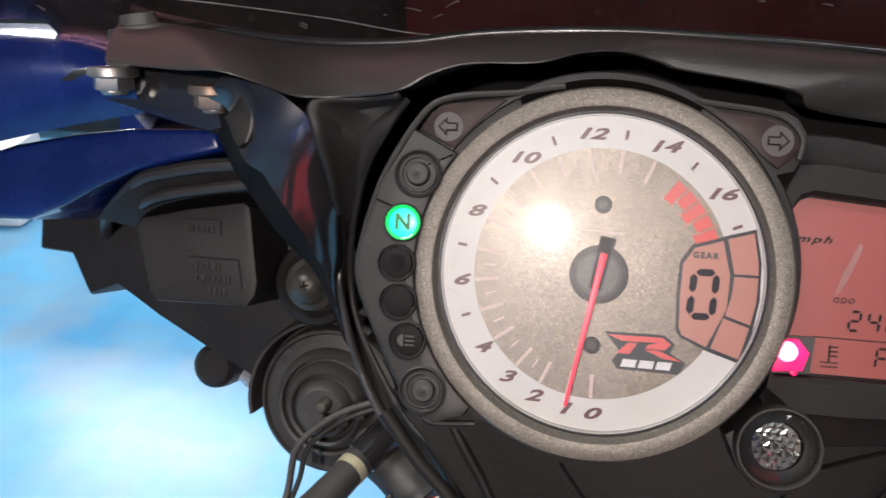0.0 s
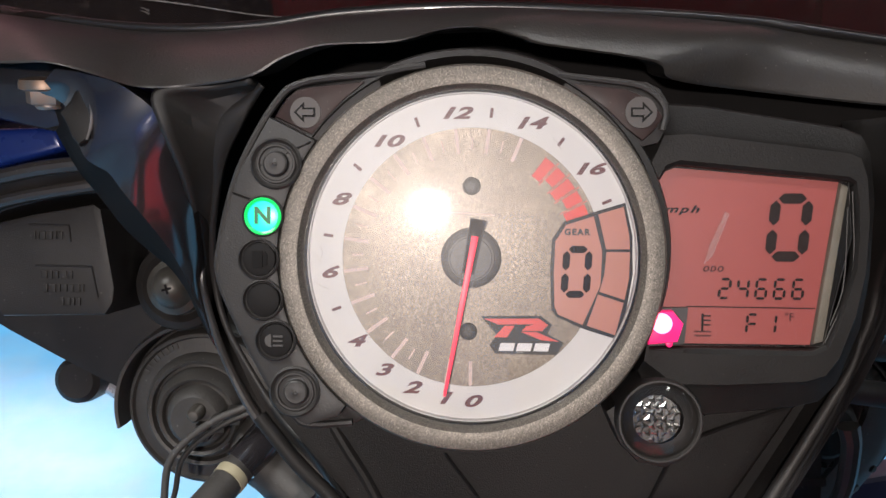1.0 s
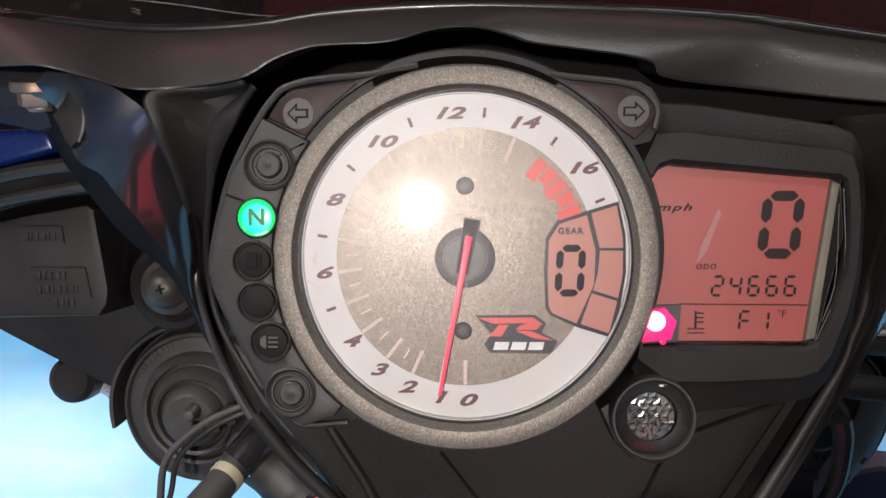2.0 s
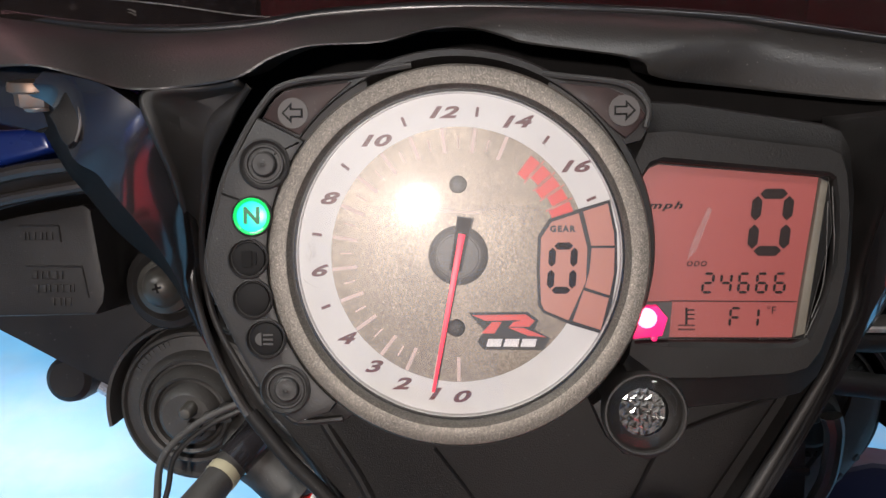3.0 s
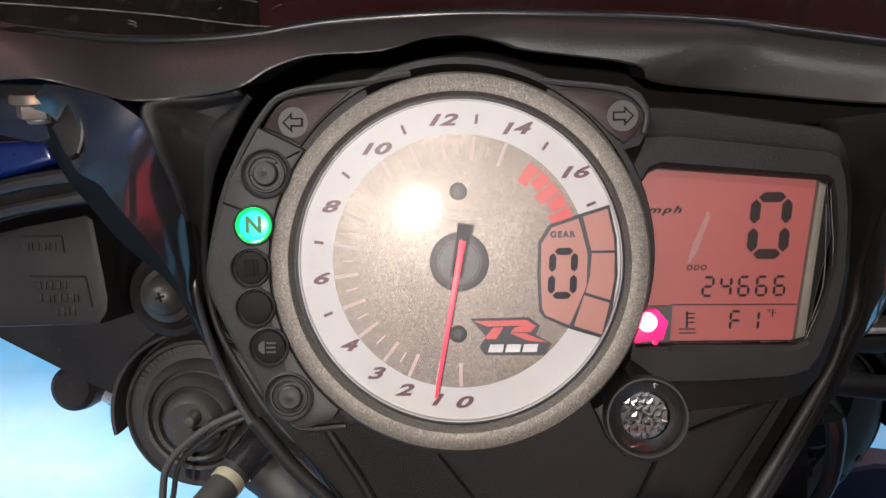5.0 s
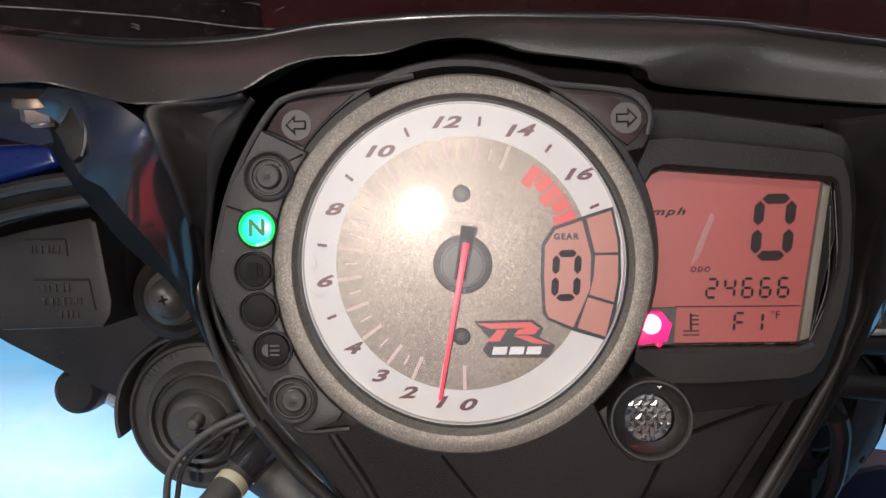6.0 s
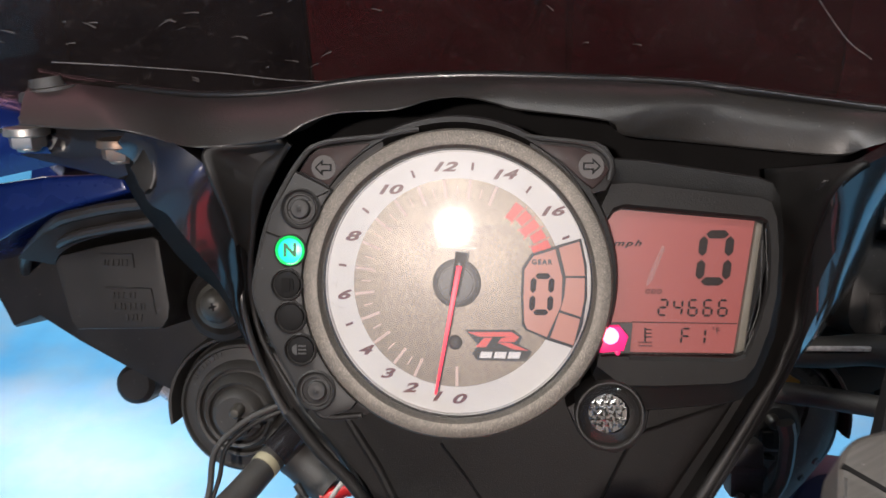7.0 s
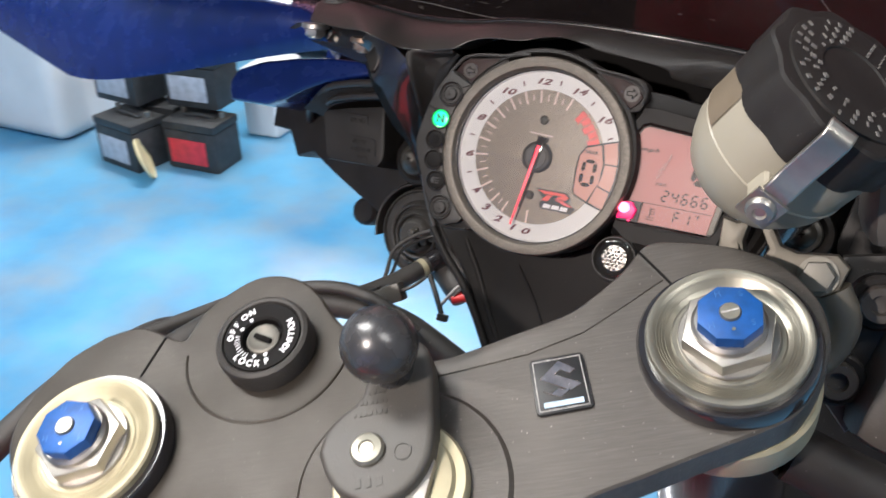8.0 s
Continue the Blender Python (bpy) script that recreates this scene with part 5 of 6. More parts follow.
# ---- top clamp, turned to the left, with forks ----
CLAMP = pose(0.0267, -0.1915, 0.9901, 24) @ pose(0, 0, 0, 0, 0, 28.56)
clamp = thing("top_clamp", CLAMP, "grey anodised top clamp plate, scuffed, with fork tops", "fork clamp")
front_edge = [(-117, 52.5), (-107, 54), (-98, 52), (-85, 44), (-81, 48), (-77, 55), (-68, 62.3), (-54.6, 68), (-41, 65), (-31, 56), (-22, 40), (-10, 26), (0, 19), (13.5, 15.8), (27, 17.5), (40.4, 20.6), (61, 25.2), (72, 31), (84, 39.5), (91.5, 47.2), (96, 49.6), (102, 49.2), (117, 44.4)]
plate = mm(front_edge + [(129, 38), (138, 29.5), (143.5, 18), (145, 8), (143, -4), (138, -13), (130, -22.5), (120, -28.5), (96, -34.2), (76, -39), (57, -43.5), (38, -53), (18, -60), (0, -62), (-18, -60), (-38, -53), (-57, -43.5), (-76, -39), (-96, -34.2), (-120, -28.5), (-130, -22.5), (-138, -13), (-144, -3), (-148, 8), (-148, 18), (-143, 31), (-131, 45)])
plate = [(p.x, p.y) for p in smooth([(x, y, 0) for x, y in plate] + [(*plate[0], 0)], 221)[:-1]]
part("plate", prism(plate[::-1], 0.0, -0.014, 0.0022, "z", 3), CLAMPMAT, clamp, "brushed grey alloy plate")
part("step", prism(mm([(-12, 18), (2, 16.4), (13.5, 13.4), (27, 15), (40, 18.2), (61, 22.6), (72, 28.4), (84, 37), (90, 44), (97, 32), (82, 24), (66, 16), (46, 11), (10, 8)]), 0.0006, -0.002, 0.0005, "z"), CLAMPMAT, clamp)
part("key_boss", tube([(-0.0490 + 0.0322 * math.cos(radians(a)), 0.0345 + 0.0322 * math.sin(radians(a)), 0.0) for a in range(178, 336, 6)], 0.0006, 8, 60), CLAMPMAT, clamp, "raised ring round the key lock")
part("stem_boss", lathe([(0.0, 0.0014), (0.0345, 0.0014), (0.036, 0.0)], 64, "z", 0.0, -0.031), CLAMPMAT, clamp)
for x in (-0.111, 0.111):
    side = 1 if x > 0 else -1
    for a, b in (((side * 0.0912, 0.0462), (side * 0.0992, 0.0300)),):
        w = Vector((b[0] - a[0], b[1] - a[1])).normalized().orthogonal() * 0.0005
        part("pinch_slot", prism([(a[0] + w.x, a[1] + w.y), (b[0] + w.x, b[1] + w.y), (b[0] - w.x, b[1] - w.y), (a[0] - w.x, a[1] - w.y)], 0.0002, -0.001, plane="z"), DARK, clamp)
    sleeve = part("fork_seal_ring", lathe([(0.0293, 0.0), (0.0293, 0.0052), (0.0284, 0.0066), (0.0258, 0.0066)], 72, "z", x), GLOSS, clamp, "black ring round the fork top")
    top = part("fork_cap", lathe([(0.0264, 0.0), (0.0264, 0.0092), (0.0258, 0.0100), (0.0243, 0.0101), (0.0236, 0.0097), (0.0228, 0.00925), (0.0227, 0.0094), (0.0219, 0.0088), (0.0218, 0.00895), (0.0210, 0.0084), (0.0209, 0.00855), (0.0200, 0.0079), (0.0199, 0.00805), (0.0188, 0.0074), (0.0182, 0.0072), (0.0176, 0.0078), (0.0, 0.0078)], 72, "z", x), ALLOY if side > 0 else CREAM, clamp, "turned silver fork cap" if side > 0 else "dull cream fork cap")
    part("washer", lathe([(0.0160, 0.0078), (0.0160, 0.0090), (0.0156, 0.0094), (0.0, 0.0094)], 48, "z", x), STEEL, top)
    part("hex_nut", prism(hexagon(0.0156, 8, x), 0.0146, 0.0085, 0.0008, "z"), STEEL, top, "zinc hexagon nut")
    part("adjuster_body", lathe([(0.0118, 0.0146), (0.0118, 0.0165), (0.0108, 0.0175), (0.0, 0.0175)], 40, "z", x), STEEL, top)
    part("adjuster", joined(prism([(x + 0.0106 * math.cos(radians(45 * i + 8)), 0.0106 * math.sin(radians(45 * i + 8))) for i in range(8)], 0.0222, 0.0165, 0.0007, "z")), BLUEANO, top, "blue anodised octagonal adjuster")
    part("adjuster_screw", lathe([(0, 0.0232), (0.0030, 0.0232), (0.0034, 0.0226), (0.0034, 0.0215)], 24, "z", x), ALLOY, top)
    part("screw_slot", prism([(x - 0.0028, -0.0004), (x + 0.0028, -0.0001), (x + 0.0028, 0.0005), (x - 0.0028, 0.0002)], 0.0233, 0.0228, plane="z"), GREYPRINT, top)
    for ch, ax, ay in (("H", -0.0066, -0.0036), ("S", 0.0058, -0.0050), ("H", -0.0020, 0.0074), ("S", 0.0048, 0.0062)):
        part("engraving", letters(ch, 0.0030, 0, 0.00004), BLUEMARK, top, "", pose(x + ax, ay, 0.02224))
    part("index_dot", lathe([(0, 0.0224), (0.0006, 0.0224), (0.0006, 0.0221)], 10, "z", x - 0.0005, -0.0062), ALLOY, top)
    part("fork_tube", lathe([(0.0255, -0.012), (0.0255, -0.42), (0.021, -0.43), (0.021, -0.80), (0, -0.80)], 48, "z", x), GLOSS, clamp)
    bar = part("handlebar_clamp", lathe([(0.0255, -0.0155), (0.0300, -0.0155), (0.0312, -0.017), (0.0312, -0.030), (0.030, -0.0325), (0.0255, -0.033)], 48, "z", x), CREAM, clamp, "silver handlebar clamp ring")
    part("bar_tube", tube([(x + side * 0.02, -0.016, -0.050), (x + side * 0.09, -0.065, -0.072), (x + side * 0.16, -0.12, -0.094)], 0.011, 16), BLACK, bar)
stem = part("stem_nut", lathe([(0.0225, 0.0), (0.0225, 0.004), (0.0215, 0.0055), (0.0185, 0.0055), (0.0175, 0.0075), (0.0150, 0.0082), (0.012, 0.0082)], 48, "z", 0.0, -0.031), CREAM, clamp, "yellowed alloy steering stem nut")
part("inner_nut", prism(hexagon(0.0135, 12, 0.0, -0.031), 0.0115, 0.004, 0.001, "z"), STEEL, stem)

badge = thing("maker_badge", CLAMP @ pose(0.0553, -0.0028, 0.0002, 0, 0, 1.0), "small black rectangular badge with chrome shape", "badge")
part("plate", prism([(px / 1000, pz / 1000) for px, pz in ((-9.2, 9.6), (-8.2, 10.6), (8.2, 10.6), (9.2, 9.6), (9.4, -9.6), (8.4, -10.6), (-8.4, -10.6), (-9.4, -9.6))][::-1], 0.0012, 0.0, 0.0004, "z"), BADGE, badge)
part("border", joined(*[tube([(a[0] / 1000, a[1] / 1000, 0.0012), (b[0] / 1000, b[1] / 1000, 0.0012)], 0.00022, 6) for a, b in (((-8, 9.4), (8, 9.4)), ((8, 9.4), (8.2, -9.4)), ((8.2, -9.4), (-8.2, -9.4)), ((-8.2, -9.4), (-8, 9.4)))]), GREYPRINT, badge)
part("chrome_shape", joined(prism(mm([(-6.6, 2.4), (0.6, 8.4), (5.8, 4.2), (3.6, 3.0), (0.8, 5.0), (-1.4, 3.4), (7.0, -1.6), (2.8, -3.4), (-3.8, 0.8)])[::-1], 0.0016, 0.001, plane="z"), prism(mm([(-6.6, -2.2), (-3.4, -3.6), (-0.8, -2.0), (1.2, -3.2), (4.6, -1.6), (-0.6, -5.4)]), 0.0016, 0.001, plane="z")), CHROMEPRINT, badge, "chrome angular shape")
part("white_bar", prism(mm([(-6.6, -6.6), (6.6, -6.6), (6.6, -8.4), (-6.6, -8.4)]), 0.0015, 0.001, plane="z"), BADGEBAR, badge, "pale bar in place of lettering")

# ---- ignition lock ----
switch = thing("ignition_switch", CLAMP @ pose(-0.0482, 0.0322, 0.0002), "round black ignition lock with white markings", "ignition lock")
part("collar", lathe([(0.0178, 0.0), (0.0180, 0.0065), (0.0174, 0.0088), (0.0162, 0.0096), (0.0152, 0.0092), (0.0148, 0.0082), (0.0147, 0.0040)], 64, "z"), RUBBER, switch, "black ringed collar")
part("face", lathe([(0.0146, 0.0080), (0.0144, 0.0090), (0.0085, 0.0092), (0.0076, 0.0086), (0.0072, 0.0055), (0.0, 0.0055)], 64, "z"), LAMPOFF, switch)
part("barrel", lathe([(0.0062, 0.0055), (0.0062, 0.0075), (0.0054, 0.0080), (0.004, 0.0068), (0.0, 0.0062)], 40, "z"), DULLZINC, switch, "worn metal key barrel")
part("key_slot", block(0.0072, 0.0018, 0.0022, 0.0003, at=(0, 0, 0.0062)), DARK, switch, "", pose(0, 0, 0, 0, 0, 150))


def round_text(text, r, middle, size, step, outward=True):
    """Writing round the lock, letter by letter."""
    for i, ch in enumerate(text):
        a = middle + step * ((len(text) - 1) / 2 - i) * (1 if outward else -1)
        part("marking", letters(ch, size, 0, 0.00006, 1, 0.00008), PRINTWHITE, switch, "", pose(r * math.cos(radians(a)), r * math.sin(radians(a)), 0.0093, 0, 0, a - 90 if outward else a + 90))


round_text("IGNITION", 0.0117, -12, 0.0034, 9.2, False)
round_text("LOCK", 0.0117, 243, 0.0034, 15, False)
round_text("OFF", 0.0117, 160, 0.0032, 14, True)
round_text("ON", 0.0117, 118, 0.0034, 16, True)
round_text("P", 0.0117, 283, 0.0034, 17, False)
for a in (119, 150, 256, 284):
    part("dot", prism([(0.0086 * math.cos(radians(a)) + p, 0.0086 * math.sin(radians(a)) + q) for p, q in circle(0, 0, 0.0007, 12)], 0.0094, 0.009, plane="z"), PRINTWHITE, switch)
for k in range(9):
    a = 172 + 8 * k
    part("scale_line", prism(mm([(-0.9, -0.16), (0.9, -0.16), (0.9, 0.16), (-0.9, 0.16)]), 0.0002, 0.0, plane="z"), PRINTWHITE, switch, "", pose(0.0092 * math.cos(radians(a)), 0.0092 * math.sin(radians(a)), 0.0091, 0, 0, a))

# ---- ball mount bolted over the stem ----
mountb = thing("ball_mount", CLAMP @ pose(-0.0072, -0.0237, 0.0085), "black ball mount arm with a round rubber ball", "phone mount")
arm = [(-0.0164, 0.0023), (-0.0139, -0.0059), (-0.0093, -0.0123), (0.0, -0.0172), (0.0095, -0.0160), (0.0170, -0.0095), (0.0208, -0.0004), (0.0219, 0.0154), (0.0222, 0.0282), (0.0205, 0.0355), (0.0140, 0.0400), (0.0060, 0.0390), (0.0010, 0.0330), (-0.0018, 0.0201), (-0.0094, 0.0141), (-0.0141, 0.0088)]
arm = [(p.x, p.y) for p in smooth([(x, y, 0) for x, y in arm] + [(*arm[0], 0)], 61)[:-1]]
part("arm", prism(arm, 0.0075, -0.004, 0.0026, "z", 4), MOUNTARM, mountb, "black arm plate with moulded writing")
part("ball", joined(ball(0.0127, (0.0088, 0.0272, 0.0243)), lathe([(0.0072, 0.006), (0.0060, 0.012), (0.0065, 0.017)], 32, "z", 0.0092, 0.0274)), BALLRUBBER, mountb, "smooth black rubber ball")
part("bolt", lathe([(0, 0.0092), (0.0022, 0.0092), (0.0026, 0.0098), (0.0048, 0.0095), (0.0056, 0.0086), (0.0056, 0.007)], 32, "z"), ALLOY, mountb, "button head bolt")
part("socket", prism(hexagon(0.0017, 10), 0.0096, 0.0090, plane="z"), STEEL, mountb)
part("plug_disc", lathe([(0.0030, 0.0074), (0.0029, 0.0079), (0.0025, 0.0079), (0.0024, 0.0076), (0, 0.0076)], 32, "z", 0.0112, -0.0022), MOUNTARM, mountb)
for row, y0, count, tall in ((0, 0.0205, 4, 0.7), (1, 0.0168, 6, 0.65), (2, 0.0128, 7, 0.7), (3, -0.0112, 3, 1.3)):
    for k in range(count):
        w = (0.45, 0.6, 0.35, 0.55)[(k + row) % 4] * (1.9 if row == 3 else 1)
        x0 = (k - (count - 1) / 2) * (0.0034 if row == 3 else 0.0017) + 0.002 * (3 - row if row < 3 else 0) * 0.6
        part("moulded_bar", prism(mm([(-w, -tall), (w, -tall), (w, tall), (-w, tall)]), 0.00785, 0.007, plane="z"), MOUNTARM, mountb, "", pose(x0, y0, 0, 0, 0, 6))

# ---- brake fluid reservoir ----
lean = Vector((0.5646, -0.5133, 0.6463)).normalized()
outward = Vector((-0.0786, -0.869, -0.488))
outward = (outward - lean * outward.dot(lean)).normalized()
across = lean.cross(outward)
RES = DASH @ Matrix.Translation((0.1287, -0.1177, 0.0248)) @ Matrix((outward, across, lean)).transposed().to_4x4()
res = thing("brake_reservoir", RES, "white translucent brake fluid reservoir with ribbed black cap", "reservoir")
part("cup", lathe([(0, -0.034), (0.0120, -0.0332), (0.0180, -0.0308), (0.0225, -0.0268), (0.0257, -0.0211), (0.0280, -0.0155), (0.0289, -0.008), (0.0292, 0.011), (0.028, 0.012), (0, 0.012)], 72, "z"), CUP, res, "milky white plastic cup")
part("level_line", lathe([(0.0286, -0.0092), (0.0293, -0.0086), (0.0288, -0.008)], 72, "z"), CUP, res)
part("window", sheet([[(0.0295 * math.cos(radians(a)), 0.0295 * math.sin(radians(a)), z) for a in range(-84, -47, 4)] for z in (-0.0075, 0.0090)]), TAN, res, "tan level window")
boss = part("boss", joined(prism([(-0.0005, 0.006), (0.0065, 0.0042), (0.0105, 0.003), (0.0105, -0.003), (0.0065, -0.0042), (-0.0005, -0.006)], 0.002, -0.007, 0.0025, "z", 3)), CUP, res, "moulded boss", pose(0, 0, -0.001, 0, 0, 9) @ pose(0.0275, 0, 0))
wavy = [((0.0303 + 0.0010 * math.cos(10 * radians(a))) * math.cos(radians(a)), (0.0303 + 0.0010 * math.cos(10 * radians(a))) * math.sin(radians(a))) for a in range(0, 360, 4)]
lid = part("cap", joined(prism(wavy, 0.0262, 0.0085, 0.0024, "z", 3), lathe([(0.0250, 0.0258), (0.0248, 0.0270), (0.0238, 0.0274), (0.0130, 0.0272), (0.0124, 0.0266), (0, 0.0266)], 72, "z")), BLACK, res, "black fluted screw cap with raised print")
for ring, count, size in ((0.0226, 30, 0.9), (0.0198, 26, 1.0), (0.0170, 22, 1.0), (0.0146, 18, 0.7)):
    for k in range(count):
        a = 360 / count * (k + 0.2)
        w = (0.45, 0.8, 0.3, 0.65, 0.55)[(k * 3 + count) % 5]
        if (k * 7 + count) % 9 < 7:
            part("print_bar", prism(mm([(-w, -size), (w, -size), (w, size), (-w, size)]), 0.0277, 0.0270, plane="z"), CAPPRINT, lid, "", pose(ring * math.cos(radians(a)), ring * math.sin(radians(a)), 0, 0, 0, a - 90))
strap_line = smooth([(0.0392, 0, -0.008), (0.0392, 0, 0.0), (0.0388, 0, 0.005), (0.0372, 0, 0.0095), (0.0362, 0, 0.016), (0.0352, 0, 0.023), (0.0340, 0, 0.0272), (0.0300, 0, 0.0290)], 30)
strap = part("strap", sheet([[p + Vector((0, w, 0)) for p in strap_line] for w in (-0.0046, -0.0038, 0.0038, 0.0046)]), STEEL, res, "bent bright steel retaining strap", pose(0, 0, 0, 0, 0, 8), thick=0.0014)
part("bolt_plate", block(0.0016, 0.0115, 0.0115, 0.0004, at=(0.0400, 0, -0.0092)), STEEL, strap)
part("strap_bolt", lathe([(0, 0.0016), (0.0016, 0.0016), (0.0022, 0.0024), (0.0040, 0.0020), (0.0048, 0.0008), (0.0048, 0.0)], 32, "z"), STEEL, strap, "cross head bolt", Matrix.Translation((0.0408, 0, -0.0034)) @ pose(0, 0, 0, 0, 90, 0))

# casting that carries the reservoir, and the master cylinder beside the fork
carrier = thing("reservoir_bracket", DASH, "cast silver bracket with a triangular opening", "bracket")
limb = mm([(107.5, -9), (113, -10), (117.6, -8.5), (116.5, -16.5), (118.4, -22.2), (124, -22.6), (126, -17.5), (121.0, -9.2), (126, -9.5), (130, -15.5), (136, -16.8), (149.5, -14.8), (154.5, -18.8), (152.5, -27.3), (146, -32), (137, -29), (127.3, -27), (119.2, -26), (112.5, -24.5), (108, -20.5)])
part("limb", prism(limb, -0.088, -0.078, 0.002), CASTING, carrier)
hexbolt = part("hex_bolt", lathe([(0.0072, -0.088), (0.0072, -0.0892), (0.0, -0.0892)], 32, cx=0.1445, cz=-0.0235), DULLZINC, carrier)
part("head", prism(hexagon(0.0060, 12, 0.1445, -0.0235), -0.0942, -0.0890, 0.0007), DULLZINC, hexbolt, "hexagon bolt head")
part("drop_leg", tube(mm([(150, -83, -28), (156, -81, -38), (154, -80, -50), (146, -82, -60)]), (0.0070, 0.0055), 14, 14), CASTING, carrier)
master = thing("master_cylinder", DASH, "black front brake master cylinder and lever pivot", "master cylinder")
part("body", joined((block(0.05, 0.045, 0.085, 0.01), pose(0.186, -0.052, -0.088, 0, 14, 10)), (block(0.06, 0.04, 0.03, 0.008), pose(0.185, -0.05, -0.004, 10, -10, 10))), PERCH, master)
for x, y, z in ((167, -62, -31), (158.5, -64, -63)):
    b = part("socket_bolt", lathe([(0.0075, 0.004), (0.0075, -0.003), (0.0068, -0.004), (0.0040, -0.004), (0.0036, -0.001), (0, -0.001)], 28), PERCH, master, "dark socket head bolt", pose(x / 1000, y / 1000, z / 1000, 6, 0, 10))
    part("seat_ring", lathe([(0.0110, 0.006), (0.0110, 0.001), (0.0098, 0.0), (0.0078, 0.0)], 28), BLACK, b)
part("perch", prism(mm([(150, -40), (160, -30), (176, -34), (178, -70), (166, -86), (152, -72), (148, -54)]), -0.052, -0.03, 0.004), PERCH, master)
part("hose_end", tube(mm([(176, -66, 16), (190, -60, 8), (215, -40, 0)]), 0.008, 14), RUBBER, master)
part("adjuster_pin", tube(mm([(160.5, -70, 5), (168, -70, 4), (176, -66, 3)]), 0.0032, 12), STEEL, master)

# ---- front wheel and fender below the clamp, and body masses added behind it ----
wheel = thing("front_wheel_assembly", CLAMP @ pose(0, 0.035, -0.785), "black front tyre on a dark rim", "front wheel")
part("tyre", lathe([(0.225, -0.045), (0.262, -0.058), (0.288, -0.048), (0.299, -0.02), (0.301, 0.0), (0.299, 0.02), (0.288, 0.048), (0.262, 0.058), (0.225, 0.045), (0.225, -0.045)], 72, "y"), RUBBER, wheel, "", pose(0, 0, 0, 0, 0, 90))
part("rim", lathe([(0.03, -0.05), (0.05, -0.03), (0.2, -0.02), (0.226, -0.045), (0.226, 0.045), (0.2, 0.02), (0.05, 0.03), (0.03, 0.05), (0.03, -0.05)], 48, "y"), BLACK, wheel, "", pose(0, 0, 0, 0, 0, 90))
fender = thing("front_fender", CLAMP @ pose(0, 0.035, -0.785), "silver glossy front fender over the wheel", "fender")
part("shell", sheet([[(x, (0.345 + 0.035 * (1 - (x / 0.09) ** 2)) * math.cos(radians(a)), (0.345 + 0.035 * (1 - (x / 0.09) ** 2)) * math.sin(radians(a))) for x in [-0.09 + 0.015 * k for k in range(13)]] for a in range(20, 165, 6)]), SILVER, fender, thick=0.003)
# tank is out of view, added for its blue reflection
tank = thing("unseen_tank", pose(0, -0.66, 0.88), "unseen royal blue tank body added for the side arms' blue reflection", "fuel tank")
part("shell", ball(0.2, (0, 0, 0), 0.75), TANKBLUE, tank, "", Matrix.Diagonal((0.85, 1.25, 1, 1)))
spine = thing("main_frame", pose(0, -0.42, 0.0), "black motorcycle frame and engine mass below the tank", "motorcycle frame")
# red block put here to give the side arm its red reflection
part("beam", block(0.27, 0.72, 0.33, 0.04, at=(0, -0.08, 0.48), steps=3), REFLECTRED, spine, "red beam added for the red reflection in the side arm")
part("engine", block(0.34, 0.5, 0.5, 0.05, at=(0, -0.05, 0.001), steps=3), BLACK, spine)
part("steering_head", tube([(0, 0.18, 0.62), (0.0, 0.20, 0.72), (0.0, 0.22, 0.80)], 0.04, 20), BLACK, spine)
side_panel = thing("side_fairing", DASH, "dark inner side fairing beside the forks", "fairing")
part("panel", prism(mm([(150, -20), (230, 0), (260, -120), (240, -330), (120, -330), (120, -150), (135, -90)]), 0.02, 0.03, 0.003), BLACK, side_panel)
part("edge_rib", tube(mm([(150, 18, -22), (138, 18, -92), (124, 18, -152), (123, 18, -250)]), 0.003, 10, 24), SATIN, side_panel)
for bz in (-120, -190):
    part("panel_screw", lathe([(0, 0.0165), (0.004, 0.0168), (0.0055, 0.0185), (0.0058, 0.0205)], 24, cx=0.160, cz=bz / 1000), SCREWGREY, side_panel)
# ---- things on the floor ----
def battery(x, y, z, turn, label_mat, w=0.19, d=0.13, h=0.15):
    b = thing("battery", pose(x, y, z, 0, 0, turn), "used dark grey vehicle battery with a worn label", "battery", "batteries on the floor")
    part("case", block(w, d, h * 0.82, 0.006), BATTERY, b)
    part("lid", block(w * 1.02, d * 1.02, h * 0.16, 0.005, at=(0, 0, h * 0.825)), BATTERY, b)
    part("label", block(w * 0.72, 0.002, h * 0.5, 0.0005, at=(-0.01, -d / 2 - 0.0012, h * 0.14)), label_mat, b, "red paper label" if label_mat == LABELRED else "pale worn label")
    for sx in (-1, 1):
        part("terminal", lathe([(0.009, h * 0.98), (0.008, h * 1.1), (0, h * 1.1)], 16, "z", sx * w * 0.38, 0.02), STEEL, b)
    part("handle", tube([(-w * 0.3, 0, h * 0.99), (0, 0, h * 1.02), (w * 0.3, 0, h * 0.99)], 0.006, 8, 10), BATTERY, b)
    return b


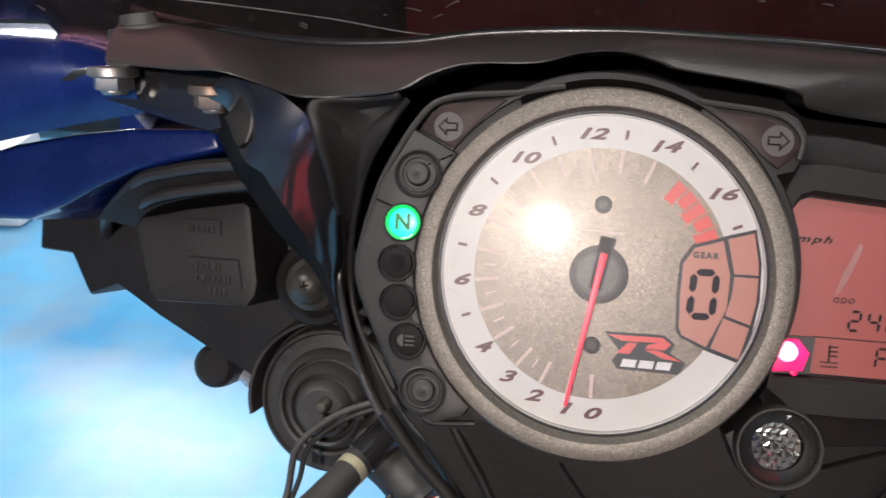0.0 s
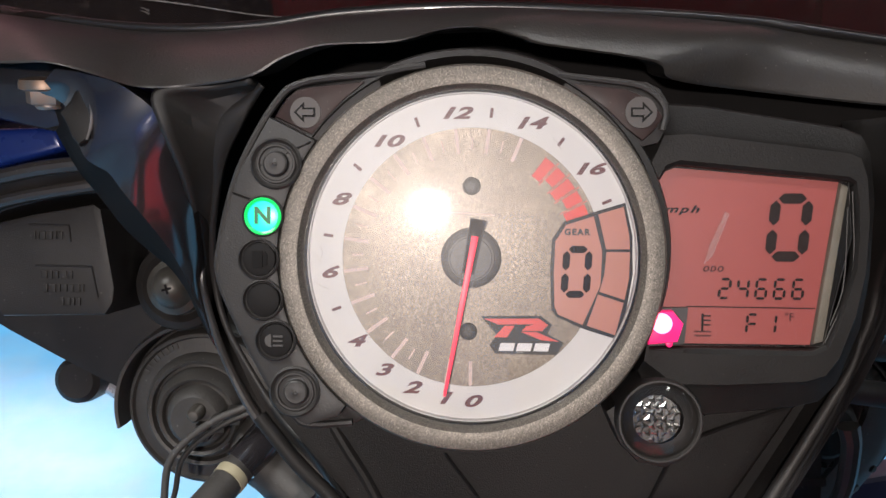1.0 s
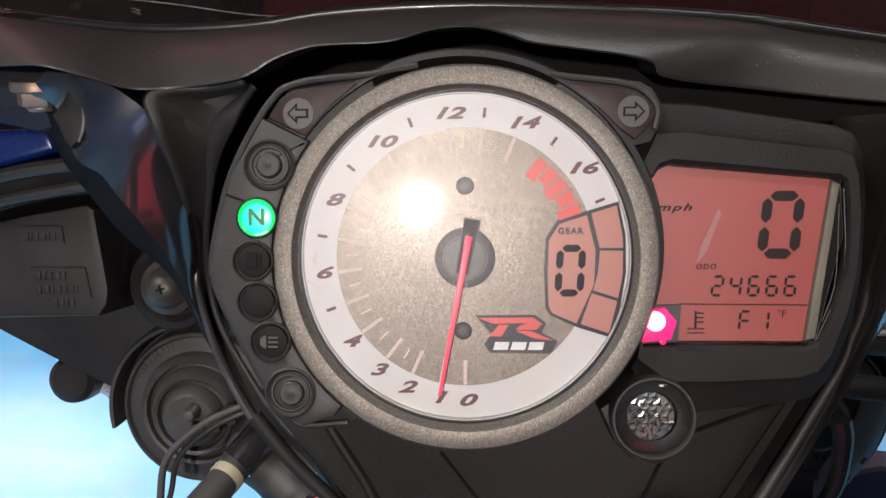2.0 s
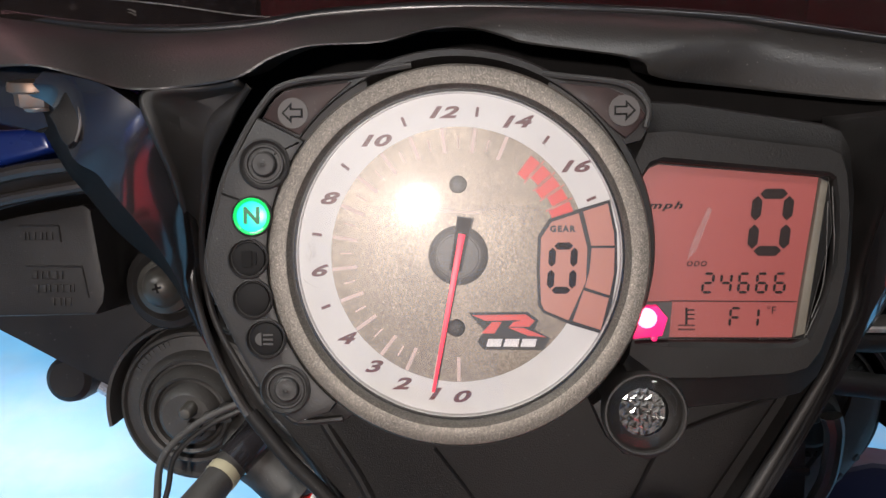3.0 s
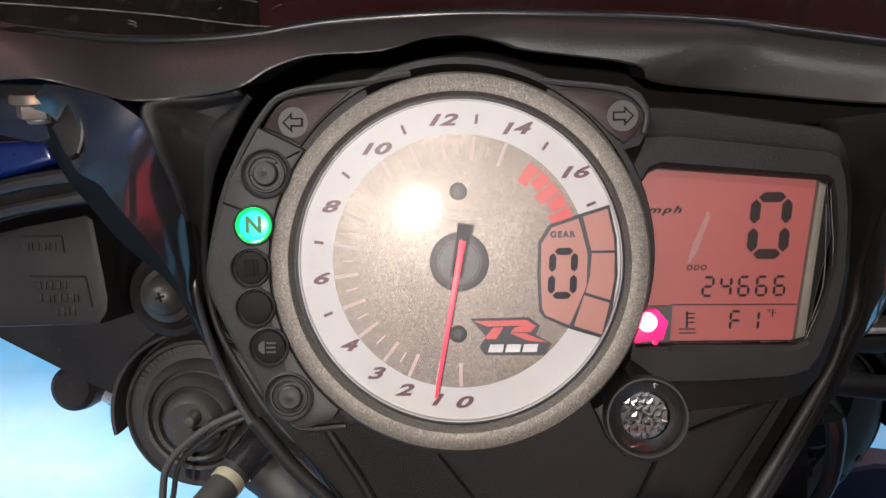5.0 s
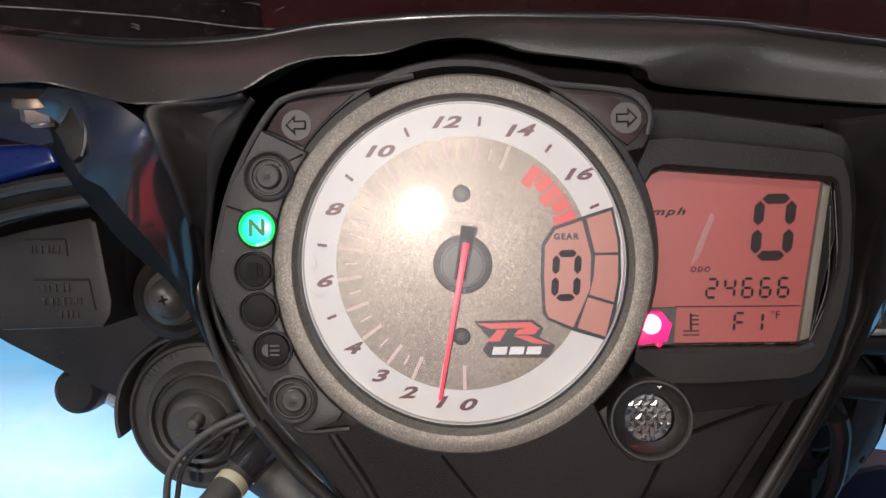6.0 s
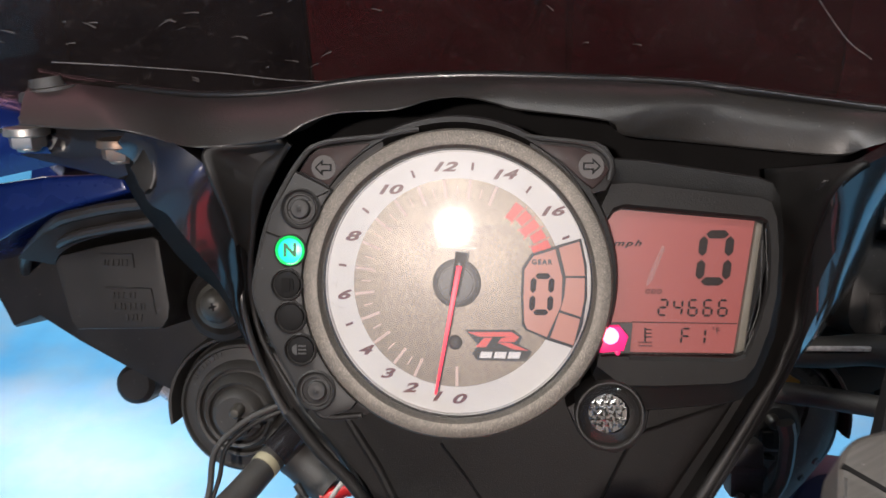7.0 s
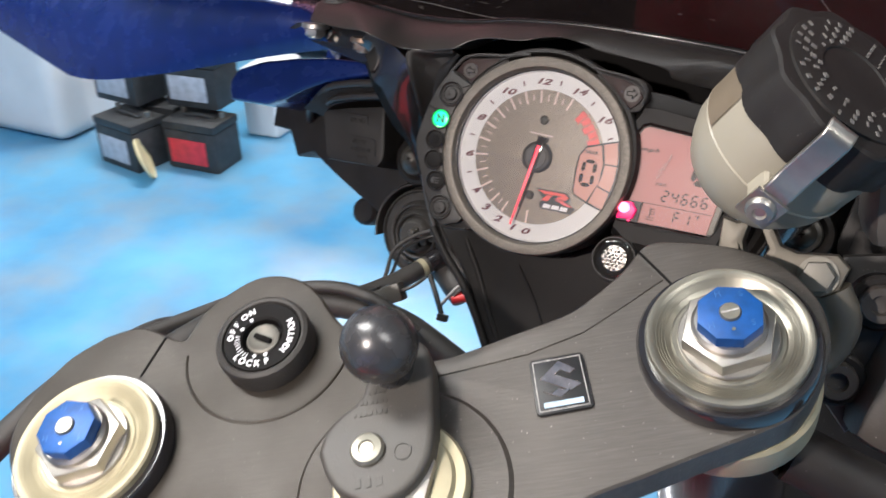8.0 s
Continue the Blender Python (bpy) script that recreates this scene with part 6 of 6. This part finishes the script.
battery(-1.765, 1.625, 0, 4, LABELRED, h=0.16)
battery(-1.985, 1.545, 0, -9, LABELGREY, h=0.16)
battery(-1.80, 1.70, 0.178, 6, LABELGREY, h=0.16)
battery(-2.05, 1.64, 0.178, -4, LABELGREY, h=0.16)
battery(-1.98, 1.70, 0, 2, LABELGREY, h=0.16)
drum = thing("white_container", pose(-2.53, 1.735, 0, 0, 0, 1), "large white plastic container standing on the floor", "container")
part("body", block(0.45, 0.4, 0.52, 0.06, steps=5), WHITEPLASTIC, drum)
part("cap", lathe([(0.05, 0.52), (0.05, 0.56), (0, 0.56)], 24, "z", 0.1, 0.05), WHITEPLASTIC, drum)
tub = thing("white_box", pose(-1.735, 1.97, 0, 0, 0, 4), "white plastic box behind the batteries", "box")
part("body", block(0.13, 0.2, 0.24, 0.02, steps=3), WHITEPLASTIC, tub)
disc = thing("cream_lid", pose(-1.845, 1.475, 0.0, 0, 0, 72), "cream plastic lid leaning on a battery", "lid")
part("rim", lathe([(0, 0.004), (0.06, 0.004), (0.066, 0.002), (0.066, -0.006), (0.06, -0.004), (0, -0.004)], 40, cz=0.066), YELLOWED, disc, "", pose(0, 0, 0, -18, 0, 60))
locker = thing("red_cabinet", pose(0.55, 2.75, 0), "plain red steel cabinet standing ahead of the motorcycle", "cabinet")
part("body", block(2.4, 0.5, 1.1, 0.01, at=(0, 0, 0.06)), WALLRED, locker)
for k in range(3):
    door = part("door", block(0.78, 0.02, 1.02, 0.006, at=(-0.8 + 0.8 * k, -0.262, 0.1)), WALLRED, locker)
    part("handle", tube([(-0.5 + 0.8 * k, -0.3, 0.55), (-0.5 + 0.8 * k, -0.3, 0.7)], 0.008, 10), STEEL, door)
for x in (-1.1, 1.1):
    part("foot", block(0.08, 0.4, 0.06, 0.004, at=(x, 0, 0)), BLACK, locker)

# black box added to keep the windscreen's left part dark
locker = thing("dark_backing", pose(-1.87, 2.85, 0), "black backing added beside the red cabinet to keep the windscreen dark", "cabinet")
part("body", block(2.4, 0.5, 1.1, 0.01, at=(0, 0, 0.06)), BACKING, locker)
for k in range(3):
    part("door", block(0.78, 0.02, 1.02, 0.006, at=(-0.8 + 0.8 * k, -0.262, 0.1)), BACKING, locker)
for x in (-1.1, 1.1):
    part("foot", block(0.08, 0.4, 0.06, 0.004, at=(x, 0, 0)), BLACK, locker)
